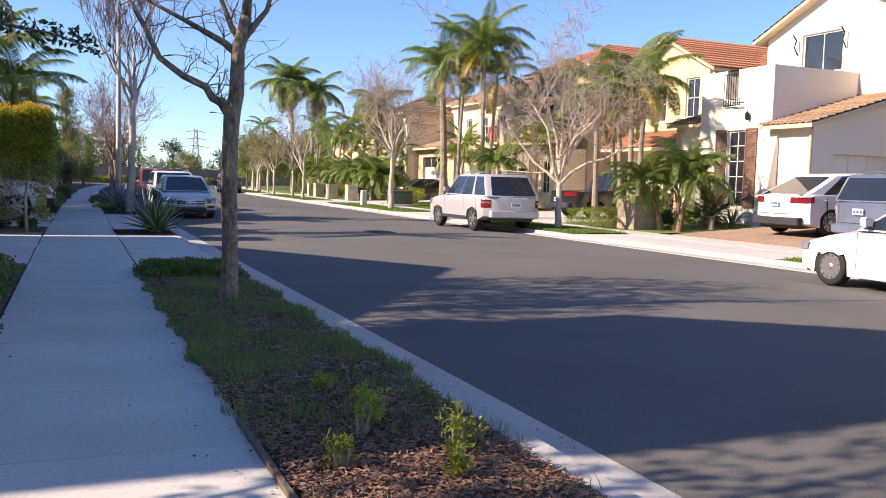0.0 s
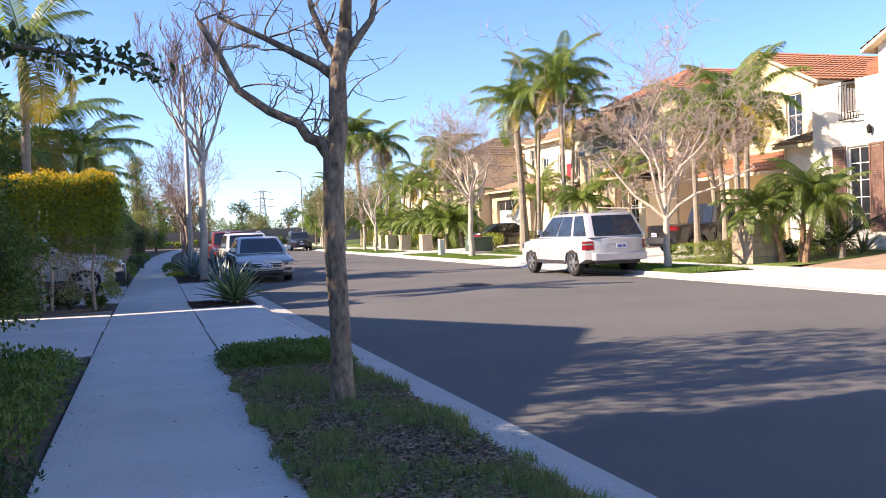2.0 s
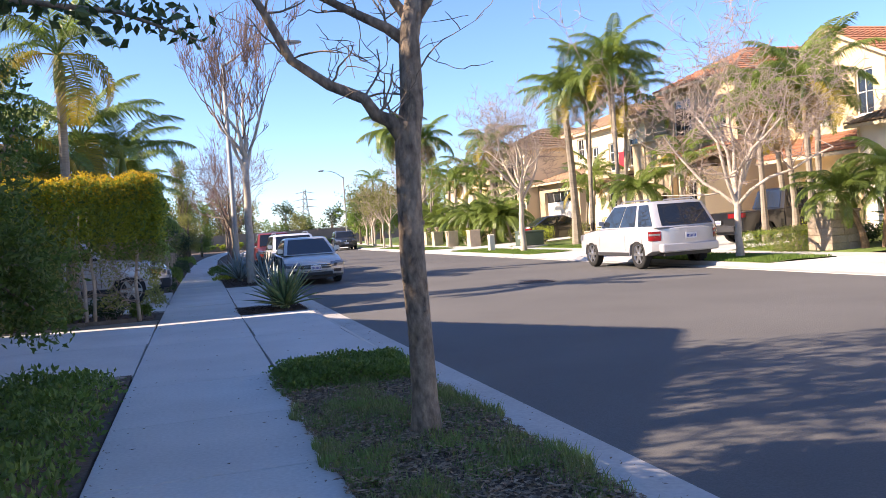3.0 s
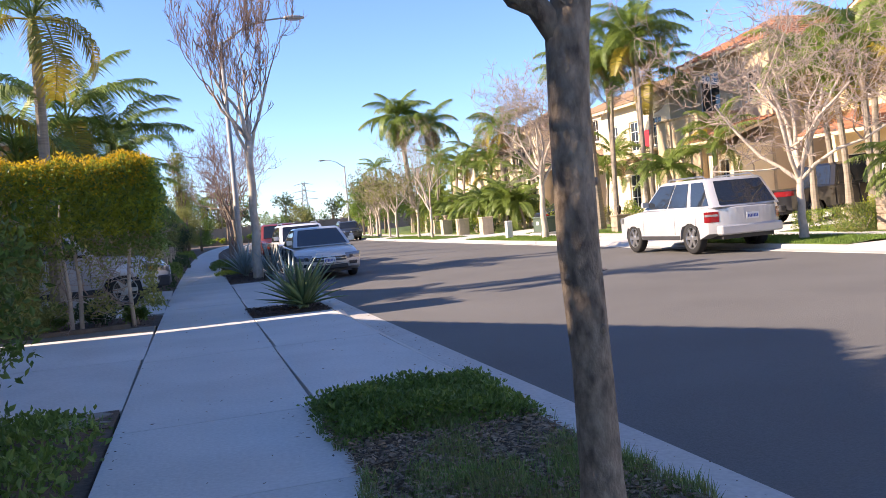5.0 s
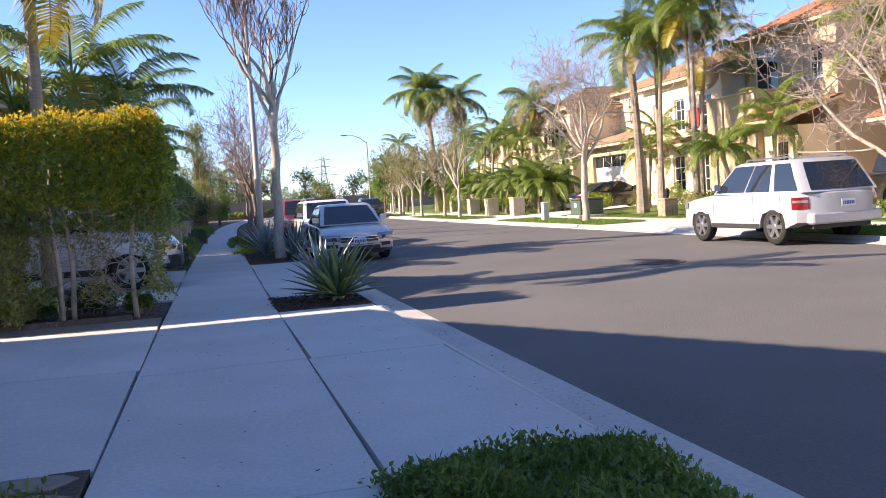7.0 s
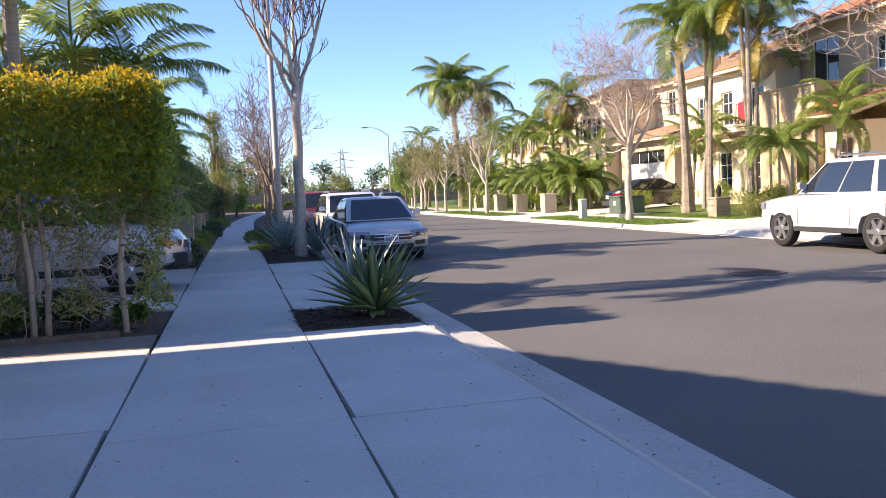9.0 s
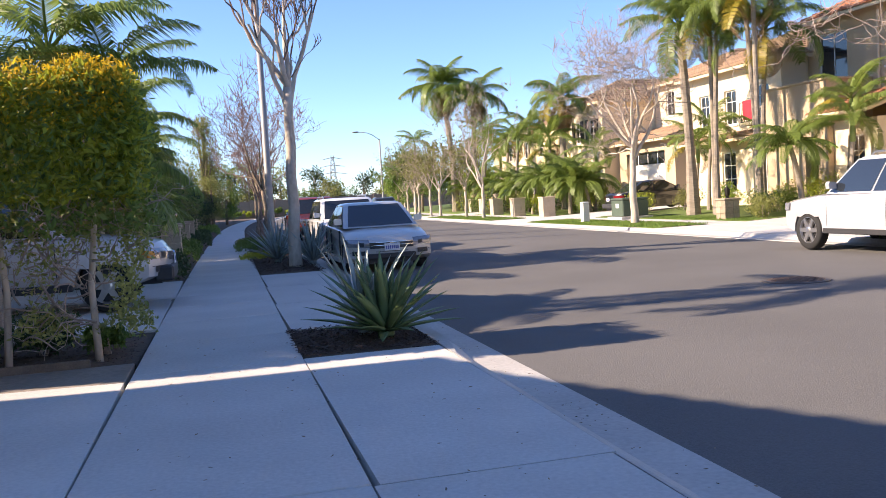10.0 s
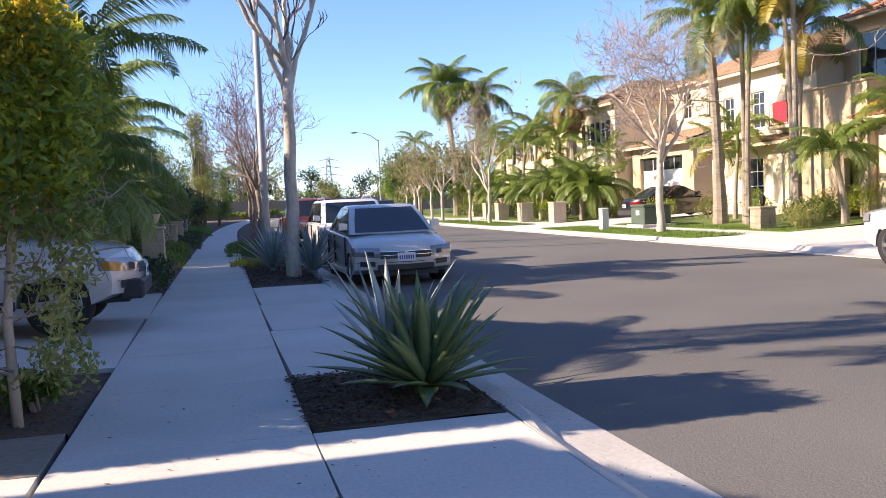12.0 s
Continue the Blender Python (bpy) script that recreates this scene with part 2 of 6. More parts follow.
slabs(pavement_right, [-20 + 2.0 * i for i in range(82)], 17.0, 18.5)
# driveways
def drive(name, label, x0, x1, y0, y1, n=1, z0=0.0, z1=0.0, m=CONCRETE):
    e = tagged(empty(name), label, "driveway", kind="structure")
    for i in range(n):
        a, b = y0 + (y1 - y0) * i / n, y0 + (y1 - y0) * (i + 1) / n
        o = off((a + b) / 2)
        mb = MB()
        q = 0.008
        mb.loft([[(x0 + q + o, a + q, z0 - d), (x1 - q + o, a + q, z1 - d), (x1 - q + o, b - q, z1 - d), (x0 + q + o, b - q, z0 - d)] for d in (0.25, 0.0)])
        part("slab", mb, m, e)
    return e
drive("driveway_left_1", "pale concrete driveway crossing beside the pavement", -7.2, XL - 0.01, 15.6, 22.6, 2, 0.1, 0.0)
drive("apron_left_1", "pale concrete driveway apron sloping to the gutter", XR + 0.01, CI, 14.55, 22.9, 2, 0, 0.0)
drive("driveway_left_2", "pale concrete driveway under a parked pickup", -7.2, XL - 0.01, 26.3, 34.5, 2, 0.1, 0.0)
drive("apron_left_2", "pale concrete driveway apron between planting beds", XR + 0.01, CI, 24.95, 34.3, 3, 0, 0.0)
drive("driveway_right_1", "tan paved driveway in front of the white house", 18.52, 29.0, 13.5, 24.0, 3, 0.02, 0.80, PAVER)
drive("apron_right_1", "pale concrete driveway apron sloping to the gutter", 14.7, 16.98, 15.3, 24.2, 3, -0.0, 0.0)
drive("driveway_right_2", "pale concrete driveway between lawns", 18.52, 29.5, 31.8, 42.0, 2, 0.0, 0.35)
drive("apron_right_2", "pale concrete driveway apron sloping to the gutter", 14.7, 16.98, 31.5, 41.8, 3, -0.0, 0.0)
drive("driveway_right_3", "pale concrete driveway leading to a garage", 18.52, 29.5, 55.8, 62.5, 2, 0.0, 0.35)
drive("apron_right_3", "pale concrete driveway apron sloping to the gutter", 14.7, 16.98, 55.5, 62.0, 2, -0.0, 0.0)
drive("apron_right_4", "pale concrete driveway apron sloping to the gutter", 14.7, 16.98, 80, 86, 2, -0.0, 0.0)
drive("driveway_right_4", "pale concrete driveway leading to a garage", 18.52, 29.5, 80, 86, 2, 0.0, 0.3)
# planting strips and yards
def bed(name, label, xs_z, y0, y1, m, step=0.5, rough=0.02, shift=True):
    mb = strip(xs_z, y0, y1, step, shift)
    r = random.Random(hash(len(mb.v)) % 1000)
    mb.v = [(x, y, z + (r.uniform(-rough, rough) if z > -0.1 else 0)) for x, y, z in mb.v]
    return tagged(part(name, mb, m, smooth=True), label, "ground", kind="structure")
def prof(x0, x1, z, n, edge=-0.05):
    return [(x0, edge - 0.2), (x0, z - 0.02)] + [(x0 + (x1 - x0) * (i + 1) / (n + 1), z) for i in range(n)] + [(x1, z - 0.02), (x1, edge - 0.2)]
bed("verge_left_1", "bare brown soil strip with grass and bark mulch", prof(XR + 0.01, CI - 0.01, 0.0, 6), -12, 14.5, SOIL)
bed("verge_left_2", "square bed of dark bark mulch by the kerb", prof(XR + 0.02, CI - 0.01, -0.01, 4), 22.95, 24.9, SOIL, 0.3)
bed("verge_left_3", "long bed of dark bark mulch by the kerb", prof(XR + 0.02, CI - 0.01, -0.01, 4), 34.35, 42.7, SOIL)
bed("verge_left_4", "brown planting strip with low grass", prof(XR + 0.02, CI - 0.01, -0.01, 4), 44.5, 51.8, SOIL)
bed("verge_left_5", "brown planting strip with low grass", prof(XR + 0.02, CI - 0.01, -0.01, 4), 57, 145, SOIL, 1.0)
bed("apron_left_3", "pale concrete driveway apron", prof(XR + 0.02, CI - 0.01, -0.003, 2), 42.72, 44.48, CONCRETE, 1.0, 0)
bed("apron_left_4", "pale concrete driveway apron", prof(XR + 0.02, CI - 0.01, -0.003, 2), 51.82, 56.98, CONCRETE, 1.0, 0)
bed("garden_left_1", "dark soil bed under low ground cover", prof(-7, XL - 0.02, 0.0, 8), -12, 14.9, SOIL)
bed("garden_left_2", "dark soil bed under a clipped hedge", prof(-7, XL - 0.02, 0.0, 8), 23.6, 26.2, SOIL)
bed("garden_left_3", "dark planted front garden", prof(-7, XL - 0.02, 0.0, 8), 34.6, 145, SOIL, 1.0)
for i, (a, b) in enumerate(((-12, 15.2), (24.3, 31.4), (41.9, 55.4), (62.1, 79.9), (86.1, 145))):
    bed("verge_right_%d" % (i + 1), "bright green mown grass verge beside the kerb", prof(14.71, 16.98, 0.02, 4), a, b, LAWN, 0.5)
for i, (a, b) in enumerate(((-12, 15.4), (24.7, 31.7), (42.1, 55.7), (62.6, 79.9), (86.1, 145))):
    bed("garden_right_%d" % (i + 1), "front garden of lawn and soil before a house", [(18.52, -0.25), (18.52, 0.0), (20, 0.05), (22, 0.15), (24, 0.25), (30, 0.35), (34, 0.35)], a, b, LAWN, 0.5)

# ---- houses ----
def wall(u0, u1, z0, z1, holes, thick, to):
    """Wall with openings; to(u, d, z) places it, d going into the house."""
    mb = MB()
    us = sorted({u0, u1, *[h[0] for h in holes], *[h[1] for h in holes]})
    zs = sorted({z0, z1, *[h[2] for h in holes], *[h[3] for h in holes]})
    for a, b in zip(us, us[1:]):
        for c, d in zip(zs, zs[1:]):
            if any(h[0] <= a and b <= h[1] and h[2] <= c and d <= h[3] for h in holes):
                continue
            for dep in (0, thick):
                q = [to(a, dep, c), to(b, dep, c), to(b, dep, d), to(a, dep, d)]
                mb.add(q, [(0, 1, 2, 3)])
    for a, b, c, d in list(holes) + [(u0, u1, z0, z1)]:
        for (p, q), (r, s) in (((a, c), (b, c)), ((b, c), (b, d)), ((b, d), (a, d)), ((a, d), (a, c))):
            mb.add([to(p, 0, q), to(r, 0, s), to(r, thick, s), to(p, thick, q)], [(0, 1, 2, 3)])
    return mb


def pbox(to, u0, u1, d0, d1, z0, z1):
    mb = MB()
    vs = [to(u, d, z) for z in (z0, z1) for d in (d0, d1) for u in (u0, u1)]
    return mb.add(vs, [(0, 2, 3, 1), (4, 5, 7, 6), (0, 1, 5, 4), (2, 6, 7, 3), (0, 4, 6, 2), (1, 3, 7, 5)])


def merge(*mbs):
    out = MB()
    for m in mbs:
        out.add(m.v, m.f)
    return out


def window(parent, to, u0, u1, z0, z1, nu=2, nz=2, frame_m=None):
    fm = frame_m or WHITE
    w = part("window", merge(pbox(to, u0, u0 + 0.07, 0.09, 0.17, z0, z1), pbox(to, u1 - 0.07, u1, 0.09, 0.17, z0, z1), pbox(to, u0, u1, 0.092, 0.168, z0, z0 + 0.07), pbox(to, u0, u1, 0.092, 0.168, z1 - 0.07, z1)), fm, parent, "painted window frame")
    part("pane", pbox(to, u0 + 0.05, u1 - 0.05, 0.125, 0.135, z0 + 0.05, z1 - 0.05), GLASSD, w, "dark reflecting glass")
    bars = MB()
    for i in range(1, nu):
        u = u0 + (u1 - u0) * i / nu
        bars = merge(bars, pbox(to, u - 0.02, u + 0.02, 0.10, 0.15, z0, z1))
    for i in range(1, nz):
        z = z0 + (z1 - z0) * i / nz
        bars = merge(bars, pbox(to, u0, u1, 0.102, 0.148, z - 0.018, z + 0.018))
    if bars.v:
        part("glazing_bar", bars, fm, w)
    part("sill", pbox(to, u0 - 0.06, u1 + 0.06, -0.06, 0.09, z0 - 0.08, z0 - 0.002), fm, w)
    return w


def shutter(parent, to, u0, u1, z0, z1, m=None):
    m = m or SHUT
    s = part("shutter", merge(pbox(to, u0, u0 + 0.06, -0.05, -0.004, z0, z1), pbox(to, u1 - 0.06, u1, -0.05, -0.004, z0, z1), pbox(to, u0 + .06, u1 - .06, -0.048, -0.004, z0, z0 + 0.07), pbox(to, u0 + .06, u1 - .06, -0.048, -0.004, z1 - 0.07, z1)), m, parent, "louvred wooden shutter")
    sl = MB()
    n = int((z1 - z0 - 0.14) / 0.07)
    for i in range(n):
        z = z0 + 0.08 + i * 0.07
        vs = [to(u0 + 0.06, -0.04, z), to(u1 - 0.06, -0.04, z), to(u1 - 0.06, -0.012, z + 0.055), to(u0 + 0.06, -0.012, z + 0.055)]
        sl.add(vs, [(0, 1, 2, 3)])
        sl.add([Vector(v) + Vector((0, 0, 0.012)) for v in vs], [(0, 1, 2, 3)])
    part("louvre", sl, m, s)


def garage_door(parent, to, u0, u1, z0, z1, lights=True):
    g = part("garage_door", pbox(to, u0, u1, 0.22, 0.27, z0, z1), WHITE, parent, "white panelled garage door")
    n = 4
    for r in range(4):
        for k in range(n):
            a, b = u0 + (u1 - u0) * k / n + 0.06, u0 + (u1 - u0) * (k + 1) / n - 0.06
            c, d = z0 + (z1 - z0) * r / 4 + 0.05, z0 + (z1 - z0) * (r + 1) / 4 - 0.05
            part("panel", pbox(to, a, b, 0.195, 0.218, c, d), GLASSD if (lights and r == 3) else WHITE, g)


def tiles(p, along, up, n_len, inset0=0.0, inset1=0.0, period=0.28, course=0.36):
    """Barrel-tiled roof plane from eave corner p; along: eave vector; up: slope vector."""
    mb = MB()
    p, along, up = Vector(p), Vector(along), Vector(up)
    L, S = along.length, up.length
    a, u = along / L, up / S
    nrm = a.cross(u).normalized()
    if nrm.z < 0:
        nrm = -nrm
    nc = max(2, int(S / course))
    m = max(4, int(L / period)) * 6
    for c in range(nc):
        s0, s1 = S * c / nc, S * (c + 1) / nc + 0.03
        rows = []
        for s, lift in ((s0, 0.075), (s1, 0.02)):
            row = []
            for i in range(m + 1):
                t = L * i / m
                lo, hi = inset0 * s / S, L - inset1 * s / S
                t = min(max(t, lo), max(hi, lo))
                h = 0.05 * abs(math.sin(math.pi * t / period))
                row.append(p + a * t + u * s + nrm * (lift + h))
            rows.append(row)
        low = [q - nrm * 0.07 for q in rows[0]]
        o = len(mb.v)
        mb.v.extend([tuple(q) for q in low + rows[0] + rows[1]])
        k = m + 1
        for i in range(m):
            mb.f.append((o + i, o + i + 1, o + k + i + 1, o + k + i))
            mb.f.append((o + k + i, o + k + i + 1, o + 2 * k + i + 1, o + 2 * k + i))
    return mb


def slab_under(p, along, up, inset0=0.0, inset1=0.0, t=0.14):
    p, along, up = Vector(p), Vector(along), Vector(up)
    a = along.normalized()
    q = [p, p + along, p + along + up - a * inset1, p + up + a * inset0]
    d = Vector((0, 0, -t))
    mb = MB()
    mb.loft([[tuple(v + d) for v in q], [tuple(v) for v in q]])
    return mb


def roof_plane(parent, p, along, up, m, i0=0.0, i1=0.0):
    r = tagged(part("roof", tiles(p, along, up, 0, i0, i1), m, parent, "clay barrel roof tiles"), kind="stuff")
    part("eave", slab_under(p, along, up, i0, i1), TRIM, r)


def gable(parent, x0, x1, y0, y1, ze, rise, m, wm, ov=0.45, axis="x"):
    """Gable roof over a block; axis: the way the ridge runs."""
    if axis == "x":
        ym = (y0 + y1) / 2
        sl = rise / (ym - y0)
        roof_plane(parent, (x0 - ov, y0 - ov, ze - ov * sl), (x1 - x0 + 2 * ov, 0, 0), (0, ym - y0 + ov, rise + ov * sl), m)
        roof_plane(parent, (x1 + ov, y1 + ov, ze - ov * sl), (-(x1 - x0 + 2 * ov), 0, 0), (0, -(y1 - ym + ov), rise + ov * sl), m)
        for x, d in ((x0, 0.2), (x1 - 0.2, 0.2)):
            g = MB()
            g.loft([[(x + e, y0, ze), (x + e, y1, ze), (x + e, ym, ze + rise)] for e in (0, d)])
            part("gable_wall", g, wm, parent)
    else:
        xm = (x0 + x1) / 2
        sl = rise / (xm - x0)
        roof_plane(parent, (x0 - ov, y1 + ov, ze - ov * sl), (0, -(y1 - y0 + 2 * ov), 0), (xm - x0 + ov, 0, rise + ov * sl), m)
        roof_plane(parent, (x1 + ov, y0 - ov, ze - ov * sl), (0, y1 - y0 + 2 * ov, 0), (-(x1 - xm + ov), 0, rise + ov * sl), m)
        for y in (y0, y1 - 0.2):
            g = MB()
            g.loft([[(x0, y + e, ze), (x1, y + e, ze), (xm, y + e, ze + rise)] for e in (0, 0.2)])
            part("gable_wall", g, wm, parent)


def hip(parent, x0, x1, y0, y1, ze, rise, m, ov=0.5):
    """Hip roof, ridge along the longer side."""
    X0, X1, Y0, Y1 = x0 - ov, x1 + ov, y0 - ov, y1 + ov
    r = min(X1 - X0, Y1 - Y0) / 2
    roof_plane(parent, (X0, Y1, ze), (0, -(Y1 - Y0), 0), (r, 0, rise), m, r, r)
    roof_plane(parent, (X1, Y0, ze), (0, Y1 - Y0, 0), (-r, 0, rise), m, r, r)
    roof_plane(parent, (X0, Y0, ze), (X1 - X0, 0, 0), (0, r, rise), m, r, r)
    roof_plane(parent, (X1, Y1, ze), (-(X1 - X0), 0, 0), (0, -r, rise), m, r, r)


def block(parent, x0, x1, y0, y1, z1, m, front=(), side=(), z0=-0.3, lid=True):
    """Four walls; front openings face the street (-x) in y, side openings face -y in x."""
    F = lambda u, d, z: (x0 + d, u, z)
    S = lambda u, d, z: (u, y0 + d, z)
    part("wall", wall(y0, y1, z0, z1, list(front), 0.25, F), m, parent)
    part("wall", wall(x0 + 0.25, x1, z0, z1, list(side), 0.25, S), m, parent)
    part("wall", wall(x0 + 0.25, x1, z0, z1, [], 0.25, lambda u, d, z: (u, y1 - d, z)), m, parent)
    part("wall", wall(y0 + 0.25, y1 - 0.25, z0, z1, [], 0.25, lambda u, d, z: (x1 - d, u, z)), m, parent)
    if lid:
        part("ceiling", MB().box(x0 + 0.26, x1 - 0.26, y0 + 0.26, y1 - 0.26, z1 - 0.3, z1 - 0.1), m, parent)
    return F, S


def iron_rail(parent, to, u0, u1, z0, z1, d=0.0):
    r = part("railing", pbox(to, u0, u1, d - 0.02, d + 0.02, z1 - 0.03, z1), IRON, parent, "black wrought iron railing")
    part("bottom_rail", pbox(to, u0, u1, d - 0.02, d + 0.02, z0, z0 + 0.03), IRON, r)
    n = int((u1 - u0) / 0.12)
    for i in range(n + 1):
        u = u0 + (u1 - u0) * i / n
        part("bar", pbox(to, u - 0.009, u + 0.009, d - 0.009, d + 0.009, z0 + 0.03, z1 - 0.03), IRON, r)


def pipe(parent, pts, r=0.05, m=None):
    part("downpipe", MB().tube(pts, [r] * len(pts), 8), m or TRIM, parent)

# white house with balcony and side garage
A = tagged(empty("house"), "white stucco house with tiled roof, balcony and garage", "house")
fr = [(26.75, 27.75, 0.9, 3.9), (27.3, 27.95, 5.15, 6.25)]
F, S = block(A, 24.0, 28.2, 25.4, 29.4, 6.25, STUCCO_W, fr, lid=False)
part("balcony_floor", MB().box(24.26, 27.94, 25.66, 29.14, 4.9, 5.1), STUCCO_W, A)
window(A, F, 26.75, 27.75, 0.9, 3.9, 2, 5)
shutter(A, F, 26.1, 26.72, 0.9, 3.95)
shutter(A, F, 27.78, 28.4, 0.9, 3.95)
iron_rail(A, F, 27.3, 27.95, 4.85, 6.1, -0.12)
iron_rail(A, F, 26.95, 27.55, 4.85, 5.1, -0.2)
lam = part("wall_lamp", MB().lathe([(0.03, 0.0), (0.07, 0.06), (0.09, 0.25), (0.03, 0.32), (0.01, 0.36)], 8, (23.88, 26.6, 4.25)), IRON, A, "small black wall lantern")
part("bracket", MB().box(23.9, 24.02, 26.58, 26.62, 4.3, 4.34), IRON, lam)
# garage wing
gs = [(25.0, 28.6, -0.1, 2.95)]
F2, S2 = block(A, 24.0, 33.0, 23.4, 25.38, 4.05, STUCCO_W, [], gs)
garage_door(A, S2, 25.0, 28.6, 0.2, 2.95, False)
wg = MB()
wg.loft([[(24.0, y, 4.05), (33.0, y, 4.05), (33.0, y, 6.6)] for y in (23.4, 23.65)])
part("gable_wall", wg, STUCCO_W, A)
roof_plane(A, (23.5, 25.5, 3.95), (0, -2.5, 0), (7.2, 0, 2.05), TILE_B)
pipe(A, [(23.9, 23.5, 3.9), (23.95, 23.45, 3.7), (23.95, 23.45, 0.3)])
# buttress at the corner
bt = MB()
bt.loft([[(23.97, y, 4.0), (23.97, y, 0.2), (23.3 - 0.0, y, 0.2), (23.55, y, 1.6), (23.8, y, 3.0)] for y in (25.0, 25.38)])
part("buttress", bt, STUCCO_W, A)
# upper storey with gable to the street
up = [(26.3, 28.4, 6.45, 8.1)]
F3, S3 = block(A, 28.25, 36, 22.6, 30.4, 8.3, STUCCO_W, up, [(30.5, 32, 6.2, 7.8)])
window(A, F3, 26.3, 28.4, 6.45, 8.1, 2, 1)
window(A, S3, 30.5, 32, 6.2, 7.8, 2, 2)
gable(A, 28.25, 36, 22.6, 30.4, 8.3, 1.75, TILE_B, STUCCO_W)
for u in (26.1, 28.6):
    part("bracket", MB().tube([(28.2, u, 7.3), (28.0, u, 7.6), (28.1, u, 7.9), (27.9, u, 8.1)], [0.03] * 4, 6), IRON, A)
pipe(A, [(28.15, 22.9, 8.2), (28.15, 22.9, 4.8)])
# lower wing towards the yellow house
F4, S4 = block(A, 24.6, 30, 29.42, 31.6, 4.4, STUCCO_W, [])
roof_plane(A, (24.1, 31.8, 4.3), (0, -2.5, 0), (4.2, 0, 1.2), TILE_B)
pipe(A, [(24.5, 31.5, 4.2), (24.5, 31.5, 0.2)])

# yellow house
B = tagged(empty("house"), "yellow stucco two-storey house with red tiled roof", "house")
F, S = block(B, 27.5, 37, 32.9, 39.4, 7.4, STUCCO_Y, [(33.9, 34.9, 5.0, 6.9), (36.4, 37.4, 4.9, 6.7), (34.0, 38.6, -0.1, 2.6)])
window(B, F, 33.9, 34.9, 5.0, 6.9)
window(B, F, 36.4, 37.4, 4.9, 6.7)
garage_door(B, F, 34.0, 38.6, 0.3, 2.6)
gable(B, 27.5, 37, 32.9, 39.4, 7.4, 1.6, TILE, STUCCO_Y, 0.55)
gable(B, 30.5, 36, 29.8, 34.5, 7.6, 1.3, TILE, STUCCO_Y, 0.4, "y")
part("chimney", MB().box(32.6, 33.1, 33.6, 34.1, 8.2, 9.9, 0.03), TILE, B)
block(B, 26.0, 27.48, 32.2, 34.6, 3.4, STUCCO_Y)
roof_plane(B, (25.6, 39.2, 3.5), (0, -7.2, 0), (1.9, 0, 0.9), TILE)
pipe(B, [(27.4, 33.1, 7.3), (27.4, 33.1, 4.4)])

# tan house with porch
C = tagged(empty("house"), "tan stucco house with balcony and tiled porch", "house")
F, S = block(C, 26.5, 37, 41.8, 48.3, 8.2, STUCCO_T, [(42.7, 43.6, 5.7, 7.1), (45.8, 47.6, 5.4, 7.6)], [(27.6, 28.6, 5.8, 7.2)])
window(C, F, 42.7, 43.6, 5.7, 7.1, 2, 2)
window(C, F, 45.8, 47.6, 5.4, 7.6, 2, 1)
window(C, S, 27.6, 28.6, 5.8, 7.2, 2, 2)
hip(C, 26.5, 37, 41.8, 48.3, 8.2, 1.8, TILE)
F, S = block(C, 24.3, 26.48, 44.4, 48.4, 5.3, STUCCO_T, [(45.0, 45.8, -0.1, 2.5)], lid=False)
part("balcony_floor", MB().box(24.56, 26.4, 44.7, 48.1, 4.2, 4.4), STUCCO_T, C)
part("parapet_cap", MB().box(24.22, 26.46, 44.3, 48.5, 5.302, 5.40, 0.02), STUCCO_T, C)
F, S = block(C, 24.6, 26.48, 42.0, 44.38, 3.6, STUCCO_C, [(42.7, 43.6, 1.1, 3.0)])
window(C, F, 42.7, 43.6, 1.1, 3.0, 2, 3)
roof_plane(C, (23.7, 44.9, 3.9), (0, -3.4, 0), (2.9, 0, 0.9), TILE)
F, S = block(C, 25.2, 36, 48.45, 56.4, 6.9, STUCCO_C, [(49.4, 50.5, 4.3, 5.9), (52.0, 53.0, 4.2, 5.9), (54.4, 55.3, 4.2, 5.9), (49.4, 50.4, 0.9, 2.9), (52.2, 53.4, 0.9, 2.9)])
for a, b, c, d in ((49.4, 50.5, 4.3, 5.9), (52.0, 53.0, 4.2, 5.9), (54.4, 55.3, 4.2, 5.9), (49.4, 50.4, 0.9, 2.9), (52.2, 53.4, 0.9, 2.9)):
    window(C, F, a, b, c, d, 2, 3)
hip(C, 25.2, 36, 48.45, 56.4, 6.9, 1.9, TILE_B)
roof_plane(C, (24.5, 56.6, 3.5), (0, -8.2, 0), (0.9, 0, 0.35), TILE_B)
bal = part("balcony", MB().box(24.5, 25.19, 49.2, 50.8, 4.0, 4.15, 0.02), STUCCO_C, C, "small balcony with black iron railing")
iron_rail(bal, lambda u, d, z: (24.55 + d, u, z), 49.25, 50.75, 4.16, 5.1)
part("red_banner", MB().box(24.48, 24.50, 49.45, 50.4, 4.25, 5.15), mat("red_cloth", (0.45, 0.03, 0.05), 0.8, 0.4, 14, 3, 0.1), bal, "red patterned cloth hung on the railing")
pipe(C, [(26.4, 43.9, 8.1), (26.4, 43.9, 4.8)])

# cream house with street-facing garage
D = tagged(empty("house"), "cream stucco house with white garage and shutters", "house")
F, S = block(D, 26.6, 37, 59.0, 66.2, 4.3, STUCCO_T, [(60.2, 65.2, -0.1, 3.55)])
garage_door(D, F, 60.2, 65.2, 0.3, 3.55)
roof_plane(D, (26.0, 66.6, 4.25), (0, -8.0, 0), (5.5, 0, 1.5), TILE_B)
wg = MB()
wg.loft([[(26.6, y, 4.3), (36.8, y, 4.3), (31.5, y, 5.75)] for y in (59.0, 59.25)])
part("gable_wall", wg, STUCCO_T, D)
